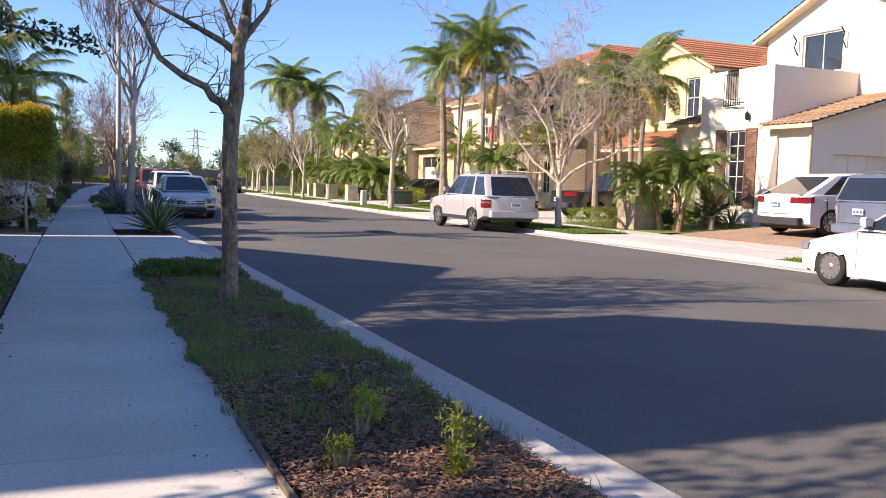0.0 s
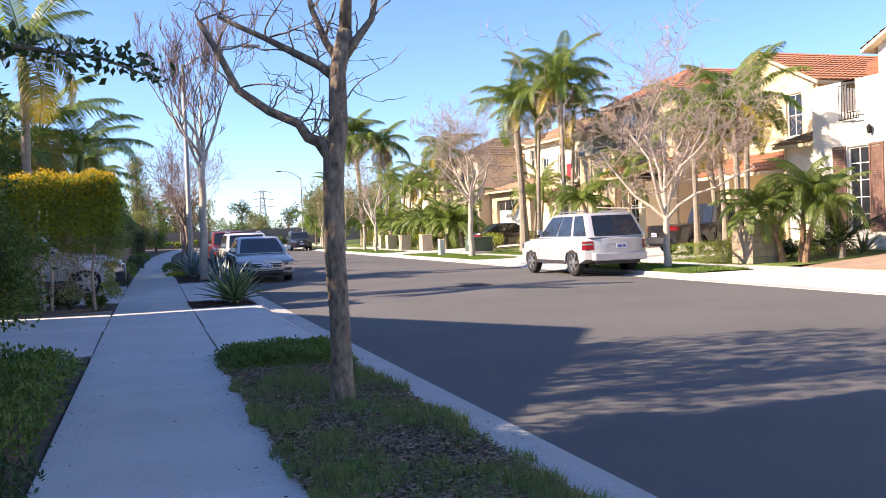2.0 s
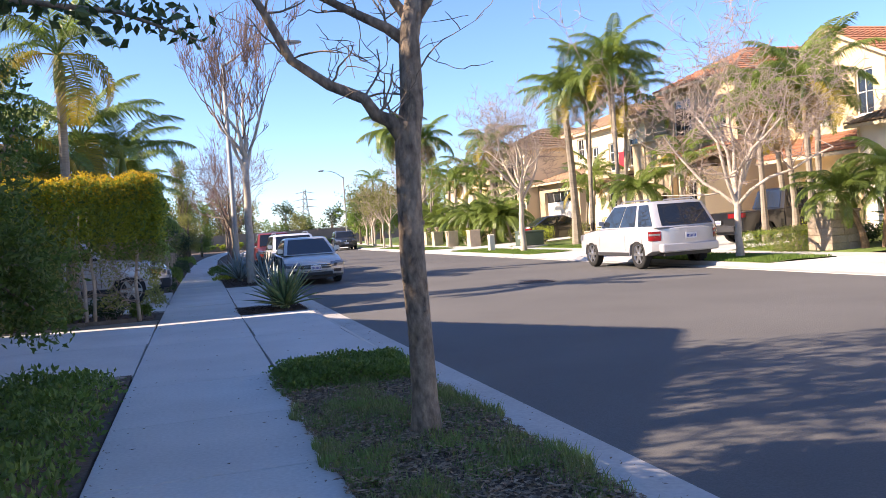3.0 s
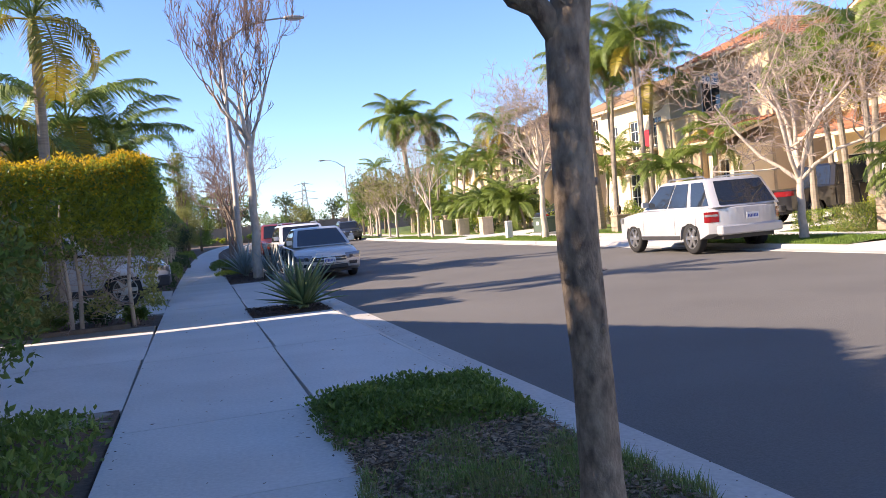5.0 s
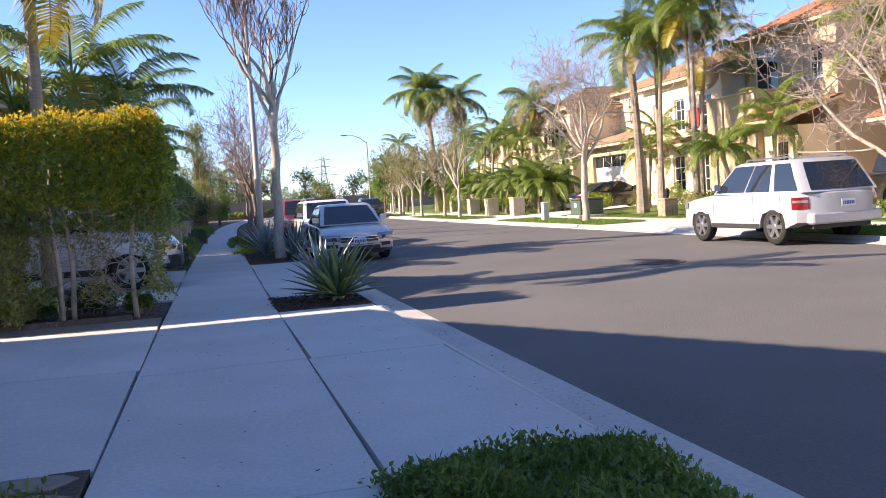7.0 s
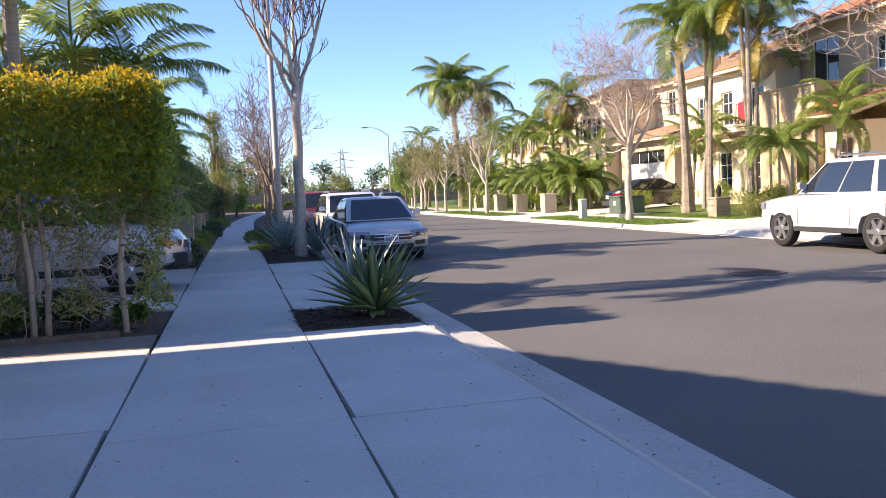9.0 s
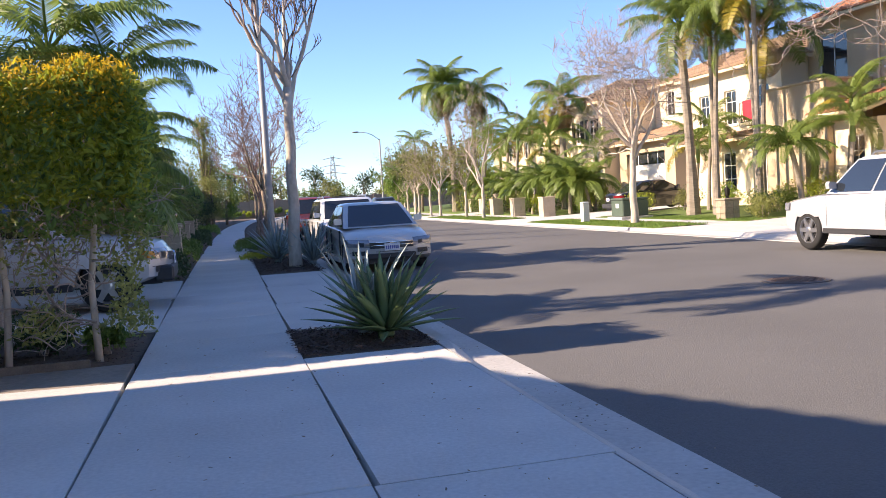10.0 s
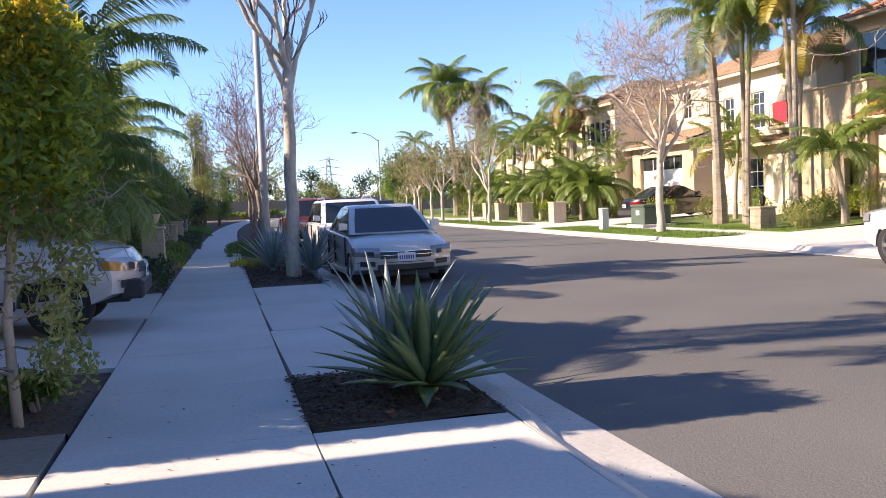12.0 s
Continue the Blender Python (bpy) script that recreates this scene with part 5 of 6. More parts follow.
        return (x, math.copysign(1, f) * (a * W / 2 + (lift if a > 0.9 else 0)), z)
    def patch(nm, m_, z0, z1, f0, f1, end, par, lift=0.012, sweep=0.0, nf=6, nz_=4):
        rows = []
        for i in range(nz_ + 1):
            row = []
            for k in range(nf + 1):
                f = f0 + (f1 - f0) * k / nf
                t = k / nf
                za, zb = z0 + sweep * t, z1 + sweep * t * 0.5
                row.append(surf(za + (zb - za) * i / nz_, f, end, lift))
            rows.append(row)
        return part(nm, MB().loft(rows, close=False, caps=False), m_, par, smooth=True)
    for sd in (-1, 1):
        hl = patch("headlight", CLEARLAMP, nz - 0.11, nz + 0.06, 0.52 * sd, 1.16 * sd, 1, e, 0.024, 0.05, 14, 6)
        patch("lamp_bowl", PLASTIC, nz - 0.085, nz + 0.0, 0.64 * sd, 0.76 * sd, 1, hl, 0.030, 0.02)
        if trim == "amber":
            patch("indicator", AMBER, nz - 0.08, nz + 0.03, 0.9 * sd, 1.1 * sd, 1, hl, 0.032, 0.03)
        if kind == "suv":
            tl = patch("taillight", REDLAMP, tz - 0.30, tz - 0.06, 0.80 * sd, 1.14 * sd, -1, e, 0.02)
            patch("clear_lens", CLEARLAMP, tz - 0.17, tz - 0.12, 0.82 * sd, 1.1 * sd, -1, tl, 0.026)
        else:
            patch("taillight", REDLAMP, tz - 0.20, tz - 0.04, 0.50 * sd, 1.12 * sd, -1, e, 0.02)
        patch("fog_recess", PLASTIC, clear + 0.16, clear + 0.25, 0.62 * sd, 0.9 * sd, 1, e, 0.014)
    gr = patch("grille", PLASTIC, nz - 0.13, nz + 0.0, -0.52, 0.52, 1, e, 0.018, 0.0, 12)
    patch("grille_bar", CHROME, nz - 0.008, nz + 0.002, -0.52, 0.52, 1, gr, 0.026, 0.0, 12)
    patch("grille_bar", CHROME, nz - 0.07, nz - 0.064, -0.52, 0.52, 1, gr, 0.026, 0.0, 12)
    patch("bumper_line", PLASTIC, nz - 0.20, nz - 0.19, -0.95, 0.95, 1, e, 0.008)
    patch("tailgate_line", PLASTIC, tz - 0.50, tz - 0.485, -0.8, 0.8, -1, e, 0.012)
    part("badge", MB().tube([(X(0.02), 0, nz - 0.07), (X(0) + 0.03, 0, nz - 0.07)], [0.065, 0.065], 16), CHROME, e, "round chrome badge")
    part("air_intake", MB().box(X(0.2), X(0.02) + 0.012, -W / 2 + 0.38, W / 2 - 0.38, clear + 0.08, clear + 0.19, 0.015), PLASTIC, e)
    if kind == "pickup":
        part("front_bumper", MB().box(X(0.25), X(0) + 0.03, -W / 2 + 0.16, W / 2 - 0.16, clear + 0.02, clear + 0.24, 0.03), PLASTIC, e)
    for end, zz in ((1, clear + 0.24), (-1, (tz - 0.28) if kind != "pickup" else clear + 0.35)):
        xf = X(0) + 0.02 if end > 0 else X(L) - 0.035
        if end < 0 and kind == "suv":
            xf += 0.0
        pl = part("number_plate", MB().box(min(xf, xf + 0.012 * end), max(xf, xf + 0.012 * end), -0.16, 0.16, zz, zz + 0.15), PLATE, e, "white number plate with blue marks")
        xs = xf + 0.012 * end
        for k in range(7):
            yb = -0.12 + k * 0.04
            part("plate_mark", MB().box(min(xs, xs + 0.003 * end), max(xs, xs + 0.003 * end), yb - 0.013, yb + 0.013, zz + 0.035, zz + 0.105), PLATEB, pl)
    bm_ = PLASTIC
    part("rear_bumper", MB().box(X(L) - 0.03, X(L - 0.2), -W / 2 + 0.14, W / 2 - 0.14, clear + 0.08, clear + 0.30, 0.03), pm if kind == "suv" else bm_, e)
    return e
Q = math.pi / 2
def at(x, y, z, deg, pitch=0):
    return pose(x, y, z, 0, -pitch, deg)
SUV_UP = [(0.0, 0.66), (0.03, 0.86), (0.10, 1.0), (0.6, 1.06), (1.35, 1.13), (3.6, 1.13), (4.70, 1.12), (4.80, 1.05), (4.82, 0.62)]
SED_UP = [(0.0, 0.42), (0.02, 0.62), (0.12, 0.70), (0.6, 0.82), (1.15, 0.92), (3.4, 0.97), (4.05, 1.0), (4.52, 0.98), (4.60, 0.90), (4.63, 0.5)]
car("suv", "white mid-size suv with roof rails parked at the kerb", at(13.98, 29.15, -0.11, 90), P_SILVER, 4.82, 1.92, 0.36, 2.79, 0.95, 0.39, SUV_UP, (1.13, 1.78, 1.35, 2.15, 4.30, 4.74), "suv", 6)
car("sedan", "grey-beige sedan parked nose towards the walker", at(4.22, 36.45, -0.11, -90), P_GOLD, 4.63, 1.78, 0.20, 2.65, 0.90, 0.33, SED_UP, (0.95, 1.46, 1.05, 2.0, 3.15, 4.15), "sedan", 10)
car("suv", "white compact suv parked behind the grey sedan", at(4.45, 42.6, -0.11, -90), P_WHITE, 4.5, 1.82, 0.24, 2.65, 0.9, 0.35, [(0, .55), (.03, .78), (.12, .88), (.7, .98), (1.1, 1.04), (3.4, 1.06), (4.35, 1.06), (4.47, 1.0), (4.5, .55)], (1.05, 1.62, 1.1, 1.85, 3.9, 4.4), "suv", 5)
PK_UP = [(0.0, 0.62), (0.02, 0.86), (0.10, 0.98), (0.7, 1.07), (1.35, 1.12), (3.3, 1.12), (3.35, 1.12), (5.1, 1.12), (5.24, 1.10), (5.26, 0.62)]
car("pickup", "red pickup truck parked at the kerb", at(4.75, 55.0, -0.11, -90), P_RED, 5.26, 1.85, 0.38, 3.2, 0.9, 0.39, PK_UP, (1.12, 1.78, 1.35, 1.95, 3.05, 3.3), "pickup", 6)
car("sedan", "blue sedan parked far along the kerb", at(5.3, 64.5, -0.11, -90), P_BLUEG, 4.63, 1.78, 0.20, 2.65, 0.90, 0.33, SED_UP, (0.95, 1.46, 1.05, 2.0, 3.15, 4.15), "sedan", 10)
car("pickup", "silver pickup truck parked across the driveway", at(-3.32, 29.75, 0.02, 0), P_SILVER, 5.26, 1.80, 0.36, 3.2, 0.88, 0.38, [(0, .60), (.02, .80), (.14, .96), (.55, 1.06), (1.35, 1.13), (3.3, 1.13), (3.35, 1.13), (5.1, 1.12), (5.24, 1.1), (5.26, .62)], (1.13, 1.74, 1.35, 2.0, 3.05, 3.3), "pickup", 6, None, "amber")
car("suv_coupe", "white sloping-roof suv parked on the paved driveway", at(22.9, 21.0, 0.33, 0, 3.5), P_WHITE, 4.88, 1.98, 0.25, 2.93, 0.9, 0.39, [(0, .6), (.03, .82), (.14, .92), (.8, 1.04), (1.35, 1.1), (3.6, 1.16), (4.5, 1.20), (4.80, 1.14), (4.88, .6)], (1.14, 1.69, 1.30, 2.2, 3.35, 4.76), "coupe", 10)
car("minivan", "blue-grey minivan parked on the paved driveway", at(22.2, 17.2, 0.30, 0, 3.5), P_BLUEG, 4.9, 1.95, 0.22, 2.95, 0.95, 0.34, SUV_UP[:6] + [(4.75, 1.12), (4.87, 1.05), (4.9, .55)], (1.12, 1.72, 1.2, 2.1, 4.5, 4.82), "suv", 6)
car("sedan", "white older sedan parked across the street", at(13.38, 9.95, -0.11, 90), P_WHITE, 4.63, 1.74, 0.20, 2.65, 0.86, 0.31, SED_UP, (0.95, 1.40, 1.2, 1.95, 3.2, 4.0), "sedan", 12)
car("pickup", "black pickup truck parked in a driveway", at(23.4, 34.6, 0.15, 0, 1.9), P_BLACK, 5.4, 1.95, 0.38, 3.3, 0.95, 0.40, [(d * 1.026, z + 0.04) for d, z in PK_UP], (1.16, 1.85, 1.4, 2.0, 3.2, 3.45), "pickup", 6)
car("sedan", "black sedan parked before a garage", at(23.3, 57.2, 0.16, 0, 1.9), P_BLACK, 4.63, 1.78, 0.20, 2.65, 0.90, 0.33, SED_UP, (0.95, 1.46, 1.05, 2.0, 3.15, 4.15), "sedan", 10)
car("suv", "dark grey suv parked far along the street", at(15.2, 92, -0.11, -94), P_DARK, 4.82, 1.9, 0.3, 2.79, 0.95, 0.37, SUV_UP, (1.13, 1.7, 1.35, 2.0, 4.45, 4.74), "suv", 6)
car("suv", "dark suv parked in a far driveway", at(24.5, 82.5, 0.2, 0, 1.5), P_BLACK, 4.82, 1.9, 0.3, 2.79, 0.95, 0.37, SUV_UP, (1.13, 1.7, 1.35, 2.0, 4.45, 4.74), "suv", 6)
car("sedan", "dark grey sedan parked far along the street", at(16.3, 99, -0.11, -96), P_DARK, 4.63, 1.78, 0.20, 2.65, 0.90, 0.33, SED_UP, (0.95, 1.46, 1.05, 2.0, 3.15, 4.15), "sedan", 10)

# ---- street furniture ----
def street_lamp(x, y, h, arm, deg, label):
    e = tagged(empty("street_lamp", pose(x, y, 0, 0, 0, deg)), label, "street lamp")
    part("pole", MB().tube([(0, 0, -0.2), (0, 0, 0.3), (0, 0, h)], [0.16, 0.13, 0.08], 12), STEEL, e, smooth=True)
    part("base", MB().lathe([(0.24, -0.05), (0.24, 0.02), (0.17, 0.12), (0.15, 0.14)], 12), STEEL, e)
    part("arm", MB().tube([(0, 0, h - 0.15), (0.35 * arm, 0, h + 0.55), (0.65 * arm, 0, h + 0.85), (arm, 0, h + 0.95)], [0.05, 0.045, 0.04, 0.035], 8), STEEL, e, smooth=True)
    hd = MB()
    hd.loft([[(arm + dx, w * math.cos(a), h + 0.95 + t * math.sin(a)) for a in [k * math.pi / 5 for k in range(10)]] for dx, w, t in ((-0.05, 0.05, 0.04), (0.1, 0.14, 0.09), (0.5, 0.17, 0.10), (0.8, 0.10, 0.06), (0.85, 0.03, 0.02))])
    head = part("lamp_head", hd, STEEL, e, smooth=True)
    part("lens", MB().box(arm + 0.15, arm + 0.6, -0.09, 0.09, h + 0.84, h + 0.875, 0.01), CLEARLAMP, head)
    return e
street_lamp(2.22, 45.0, 9.55, 2.75, 0, "tall grey street lamp with curved arm over the road")
street_lamp(21.2, 124, 9.3, 2.6, 180, "distant grey street lamp with curved arm")
M_RIM = mat("manhole_iron", (0.16, 0.11, 0.085), 0.8, 0.4, 30, 4, 0.5)
mh = tagged(empty("manhole_cover", pose(8.85, 25.7, -0.062)), "rusty round manhole cover in the asphalt", "manhole cover")
part("rim", MB().lathe([(0.50, -0.05), (0.50, 0.012), (0.42, 0.012), (0.42, 0.004)], 28), mat("manhole_collar", (0.12, 0.105, 0.095), 0.9, 0.3, 30, 3, 0.3), mh)
cv = MB().lathe([(0.41, -0.05), (0.41, 0.014), (0.40, 0.018)], 28)
for i in range(-4, 5):
    for j in range(-4, 5):
        if (i * i + j * j) * 0.0064 < 0.13:
            cv.box(i * 0.08 - 0.022, i * 0.08 + 0.022, j * 0.08 - 0.022, j * 0.08 + 0.022, 0.016, 0.025)
part("cover", cv, M_RIM, mh)

def pillar(x, y, w, h, label, m=STONE, urn=False, lantern=False, z=0.0):
    e = tagged(empty("pillar", pose(x, y, z)), label, "pillar")
    rows = max(2, int(h / 0.2))
    part("core", MB().box(-w / 2 + 0.02, w / 2 - 0.02, -w / 2 + 0.02, w / 2 - 0.02, -0.2, h), m, e)
    rng = random.Random(int(x * 10 + y))
    for r in range(rows):
        z0, z1 = h * r / rows, h * (r + 1) / rows - 0.012
        for sd in range(4):
            t = rng.uniform(0.35, 0.65)
            for a, b in ((-w / 2, -w / 2 + w * t - 0.006), (-w / 2 + w * t + 0.006, w / 2)):
                d0, d1 = w / 2 - 0.02, w / 2 + rng.uniform(0.0, 0.015)
                if sd == 0: bx = (a, b, -d1, -d0)
                elif sd == 1: bx = (a, b, d0, d1)
                elif sd == 2: bx = (-d1, -d0, a, b)
                else: bx = (d0, d1, a, b)
                part("stone", MB().box(*bx, z0, z1, 0.006), m, e)
    part("cap", MB().box(-w / 2 - 0.05, w / 2 + 0.05, -w / 2 - 0.05, w / 2 + 0.05, h, h + 0.08, 0.02), m, e)
    if urn:
        part("urn", MB().lathe([(0.10, h + 0.081), (0.11, h + 0.1), (0.07, h + 0.14), (0.16, h + 0.25), (0.21, h + 0.38), (0.22, h + 0.42), (0.18, h + 0.42)], 14), m, e, "stone urn", smooth=True)
    if lantern:
        part("lantern", MB().lathe([(0.10, h + 0.081), (0.05, h + 0.12), (0.10, h + 0.18), (0.12, h + 0.42), (0.03, h + 0.52), (0.01, h + 0.6)], 6), IRON, e, "dark metal lantern")
    return e
pillar(19.35, 27.0, 1.05, 1.15, "rough stacked stone pillar beside pygmy palms", z=0.02)
PALEP = mat("pillar_plaster", (0.58, 0.47, 0.33), 0.9, 0.2, 20, 2, 0.25, rand=0.12)
pillar(-0.95, 41.3, 0.55, 1.08, "stone pillar carrying an urn beside the pavement", PALEP, urn=True)
pillar(19.6, 44.3, 0.62, 0.75, "short stone pillar topped by a dark lantern", lantern=True)
for x, y in ((19.4, 62.9), (19.2, 67.5), (19.9, 74.0), (20.6, 79.0), (22.4, 88)):
    pillar(x, y, 0.75, 1.1, "cream plaster garden pillar by the pavement", PALEP, urn=(y > 70))
for y in (52, 60, 69):
    pillar(-0.95, y, 0.5, 1.0, "cream plaster garden pillar in shade", PALEP)
# low white post and service box on the verge
ps = tagged(empty("utility_post", pose(16.35, 50.5, 0)), "short white concrete utility post on grass", "post")
part("shaft", MB().box(-0.16, 0.16, -0.16, 0.16, -0.1, 0.85, 0.03), WHITE, ps)
part("cap", MB().box(-0.17, 0.17, -0.17, 0.17, 0.85, 0.93, 0.03), WHITE, ps)
bx = tagged(empty("utility_box", pose(19.0, 51.4, 0.03)), "dark green metal utility cabinet on a pad", "utility box")
part("pad", MB().box(-0.8, 0.8, -0.75, 0.75, -0.2, 0.1, 0.02), CURB, bx)
GBOX = mat("box_green", (0.085, 0.12, 0.085), 0.5, 0.2, 10, 2, 0.05)
part("cabinet", MB().box(-0.65, 0.65, -0.6, 0.6, 0.1, 0.85, 0.04), GBOX, bx)
part("lid", MB().box(-0.68, 0.68, -0.63, 0.63, 0.85, 0.95, 0.03), GBOX, bx)
part("label_plate", MB().box(-0.658, -0.651, -0.2, 0.1, 0.5, 0.7), PLATE, bx)

# ---- hedges, shrubs, ground plants ----
bush("hedge", 19.3, 29.6, 0.55, 1.5, 0.62, 5000, LEAF, 400, "low clipped green hedge behind the verge tree", "hedge", 0.06, 0.0, True, LEAFY, 0.3)
bush("hedge", 17.9 + 0.9, 25.9 + 2.2, 0.5, 0.55, 0.75, 3000, LEAFO, 401, "rounded clipped shrub beside the stone pillar", "shrub", 0.06, 0.0, True, LEAF, 0.4)
SHRUBS = ((22.6, 28.2, 0.6, 0.9), (23.2, 27.4, 0.5, 0.6), (20.9, 27.4, 0.5, 0.6), (21.0, 29.6, 0.8, 0.9), (22.4, 30.2, 0.8, 1.2), (20.3, 43.0, 0.7, 0.9), (21.0, 44.0, 0.8, 1.1), (23.2, 43.4, 0.9, 1.8), (22.4, 44.9, 0.8, 1.1), (23.6, 46.2, 0.9, 1.6), (20.2, 53.2, 0.7, 1.0), (21.2, 54.4, 0.8, 1.2), (23.6, 50.6, 0.8, 1.5), (22.8, 53, 0.8, 1.4),
          (20.0, 64.6, 0.9, 1.3), (20.4, 67, 0.8, 1.4), (20.2, 70.4, 0.9, 1.2), (21.0, 72.0, 1.0, 1.8), (20.6, 76.2, 1.0, 1.4), (22.0, 82.0, 1.1, 1.5), (22.5, 87, 1.1, 1.4), (23.0, 92, 1.2, 1.6), (24, 100, 1.4, 2.0), (23, 64, 1.2, 2.2), (24, 68, 1.2, 2.4), (24, 75, 1.4, 2.6), (25, 80, 1.4, 2.8), (25.5, 88, 1.5, 3.0))
for i, (x, y, r_, h) in enumerate(SHRUBS):
    bush("shrub", x, y, r_, r_, h, 1900 if y < 60 else 1500, (LEAF, LEAFO, LEAFD, LEAFY)[i % 4], 410 + i, ("green", "olive", "dark green", "yellow-green")[i % 4] + " leafy garden shrub before a house", "shrub", 0.085 if y < 60 else 0.12, 0.1 if x > 20.5 else 0.02, False, LEAFY if i % 3 == 0 else None, 0.3)
for i, (x, y, r_, h) in enumerate(((-1.6, 35.4, 0.7, 0.8), (-1.3, 37.4, 0.5, 0.5), (-1.9, 39, 0.9, 1.4), (-1.5, 44.5, 0.7, 0.9), (-1.7, 47, 0.8, 1.3), (-1.6, 50, 0.8, 1.1), (-1.5, 54, 0.8, 1.4), (-1.5, 61, 0.9, 1.4), (-1.3, 67, 0.9, 1.6), (-2.6, 24.9, 0.5, 0.55), (-1.7, 24.9, 0.45, 0.5), (-0.95, 24.6, 0.22, 0.35), (-3.6, 25, 0.6, 0.7))):
    bush("shrub", x, y, r_, r_, h, 1800, (LEAFD, LEAF)[i % 2], 450 + i, "dark green garden shrub in shade", "shrub", 0.07)
# leafy cover at the end of the grass strip and beside the pavement
def cover(name, x0, x1, y0, y1, h, n, size, m, seed, label, bump=0.5, edge=0.15, cat="ground cover"):
    r = np.random.RandomState(seed)
    x, y = r.uniform(x0, x1, n), r.uniform(y0, y1, n)
    e = np.minimum(np.minimum(x - x0, x1 - x), np.minimum(y - y0, y1 - y))
    hh = h * np.clip(e / edge, 0.1, 1) * (1 - bump + bump * (0.5 + 0.5 * np.sin(x * 6.1 + seed) * np.sin(y * 5.3)))
    x = x + r.normal(0, 0.05, n)
    y = y + r.normal(0, 0.06, n)
    z = hh * r.uniform(0.25, 1, n) ** 0.5
    mb = leaves(np.stack([x, y, z], 1), size, seed, 0.4, 0.5, 0.8)
    return tagged(part(name, mb, m), label, cat, kind="stuff")
cover("ground_cover", 0.98, 2.45, 13.0, 14.55, 0.22, 13000, 0.042, LEAF, 500, "dense fresh green clover at the corner of the verge")
cover("ground_cover", -3.6, -0.72, 9.6, 14.9, 0.34, 15000, 0.065, LEAF, 501, "low green leafy ground cover beside the pavement")
cover("ground_cover", -3.6, -0.64, 5.5, 9.6, 0.12, 9000, 0.06, LEAFD, 502, "thin dark green ground cover beside the pavement")
cover("ground_cover", 1.05, 2.2, 40.5, 42.6, 0.14, 900, 0.07, LEAFY, 503, "low yellow-green plants at the end of the mulch")
cover("ground_cover", 1.05, 2.3, 45, 51, 0.35, 2500, 0.09, LEAF, 504, "green plants in the far verge")
for i, (y0, y1, m_) in enumerate(((34.7, 40.6, LEAFD), (42.0, 51.4, LEAF), (52.6, 68.0, LEAFD), (69.6, 84.0, LEAF))):
    o = off((y0 + y1) / 2)
    cover("ground_cover", -3.4 + o, -0.75 + o, y0, y1, 0.5, int(700 * (y1 - y0)), 0.10, m_, 530 + i, "shaded leafy plants bordering the pavement")
def blades(n, place, h, w, m, seed, name, label, lean=0.6):
    r = np.random.RandomState(seed)
    p = place(r, n)
    n = len(p)
    a = r.uniform(0, 6.28, n)
    hh = h * r.uniform(0.5, 1.2, n) * p[:, 3]
    d = np.stack([np.cos(a), np.sin(a), 0 * a], 1)
    b = r.uniform(0, 6.28, n)
    l_ = np.stack([np.cos(b), np.sin(b), 0 * b], 1) * (hh * lean * r.uniform(0.2, 1, n))[:, None]
    q = p[:, :3]
    upv = np.zeros((n, 3))
    upv[:, 2] = hh
    v = np.stack([q - d * w / 2, q + d * w / 2, q + l_ * 0.4 + upv * 0.6 + d * w * 0.35, q + l_ + upv, q + l_ * 0.4 + upv * 0.6 - d * w * 0.35], 1).reshape(-1, 3)
    mb = MB()
    mb.v = v.tolist()
    for i in range(0, 5 * n, 5):
        mb.f += [(i, i + 1, i + 2, i + 4), (i + 4, i + 2, i + 3)]
    return tagged(part(name, mb, m), label, "grass", kind="stuff")
def verge_place(r, n):
    x, y = r.uniform(0.95, 2.44, n), r.uniform(-1.0, 14.4, n)
    x = x + np.where(y > 5.5, 0.05 * np.sin(y * 4.1) + 0.03 * np.sin(y * 11.0), 0) * (np.abs(x - 1.7) > 0.55)
    nz = np.array([noise.noise((a * 1.3, b * 0.9, 3.1)) for a, b in zip(x, y)])
    edge = np.minimum(x - 0.93, 2.44 - x)
    fine = np.array([noise.noise((a * 5.0, b * 4.0, 7.7)) for a, b in zip(x, y)])
    dens = np.clip(0.30 + 1.3 * nz + 1.1 * fine + 1.1 * np.clip(0.42 - edge, 0, 1), 0, 1)
    dens *= np.where(y < 6.2, np.clip((y - 4.6) / 1.6, 0.03, 1) * np.where(x > 1.9, 1.0, 0.75), 1)
    k = r.uniform(0, 1, n) < dens
    return np.stack([x, y, 0 * x - 0.01, 0.7 + 0.5 * np.clip(nz + 0.5, 0, 1)], 1)[k]
blades(110000, verge_place, 0.10, 0.008, GRASS, 510, "grass", "uneven green grass tufts on the verge")
def lawn_place(x0, x1, y0, y1):
    def f(r, n):
        x, y = r.uniform(x0, x1, n), r.uniform(y0, y1, n)
        return np.stack([x + off(45) * (y / 45) ** 2, y, 0.012 + 0 * x, 1 + 0 * x], 1)
    return f
for i, (x0, x1, y0, y1, n) in enumerate(((14.75, 16.95, 24.4, 31.3, 12000), (14.75, 16.95, 42.0, 55.3, 12000), (18.6, 20.4, 42.3, 55.5, 9000), (14.75, 16.95, 62.2, 79.8, 7000), (14.75, 16.9, 11.5, 15.1, 5000))):
    blades(n, lawn_place(x0, x1, y0, y1), 0.07, 0.02, GRASSB, 520 + i, "grass", "bright green mown grass on the sunny verge")
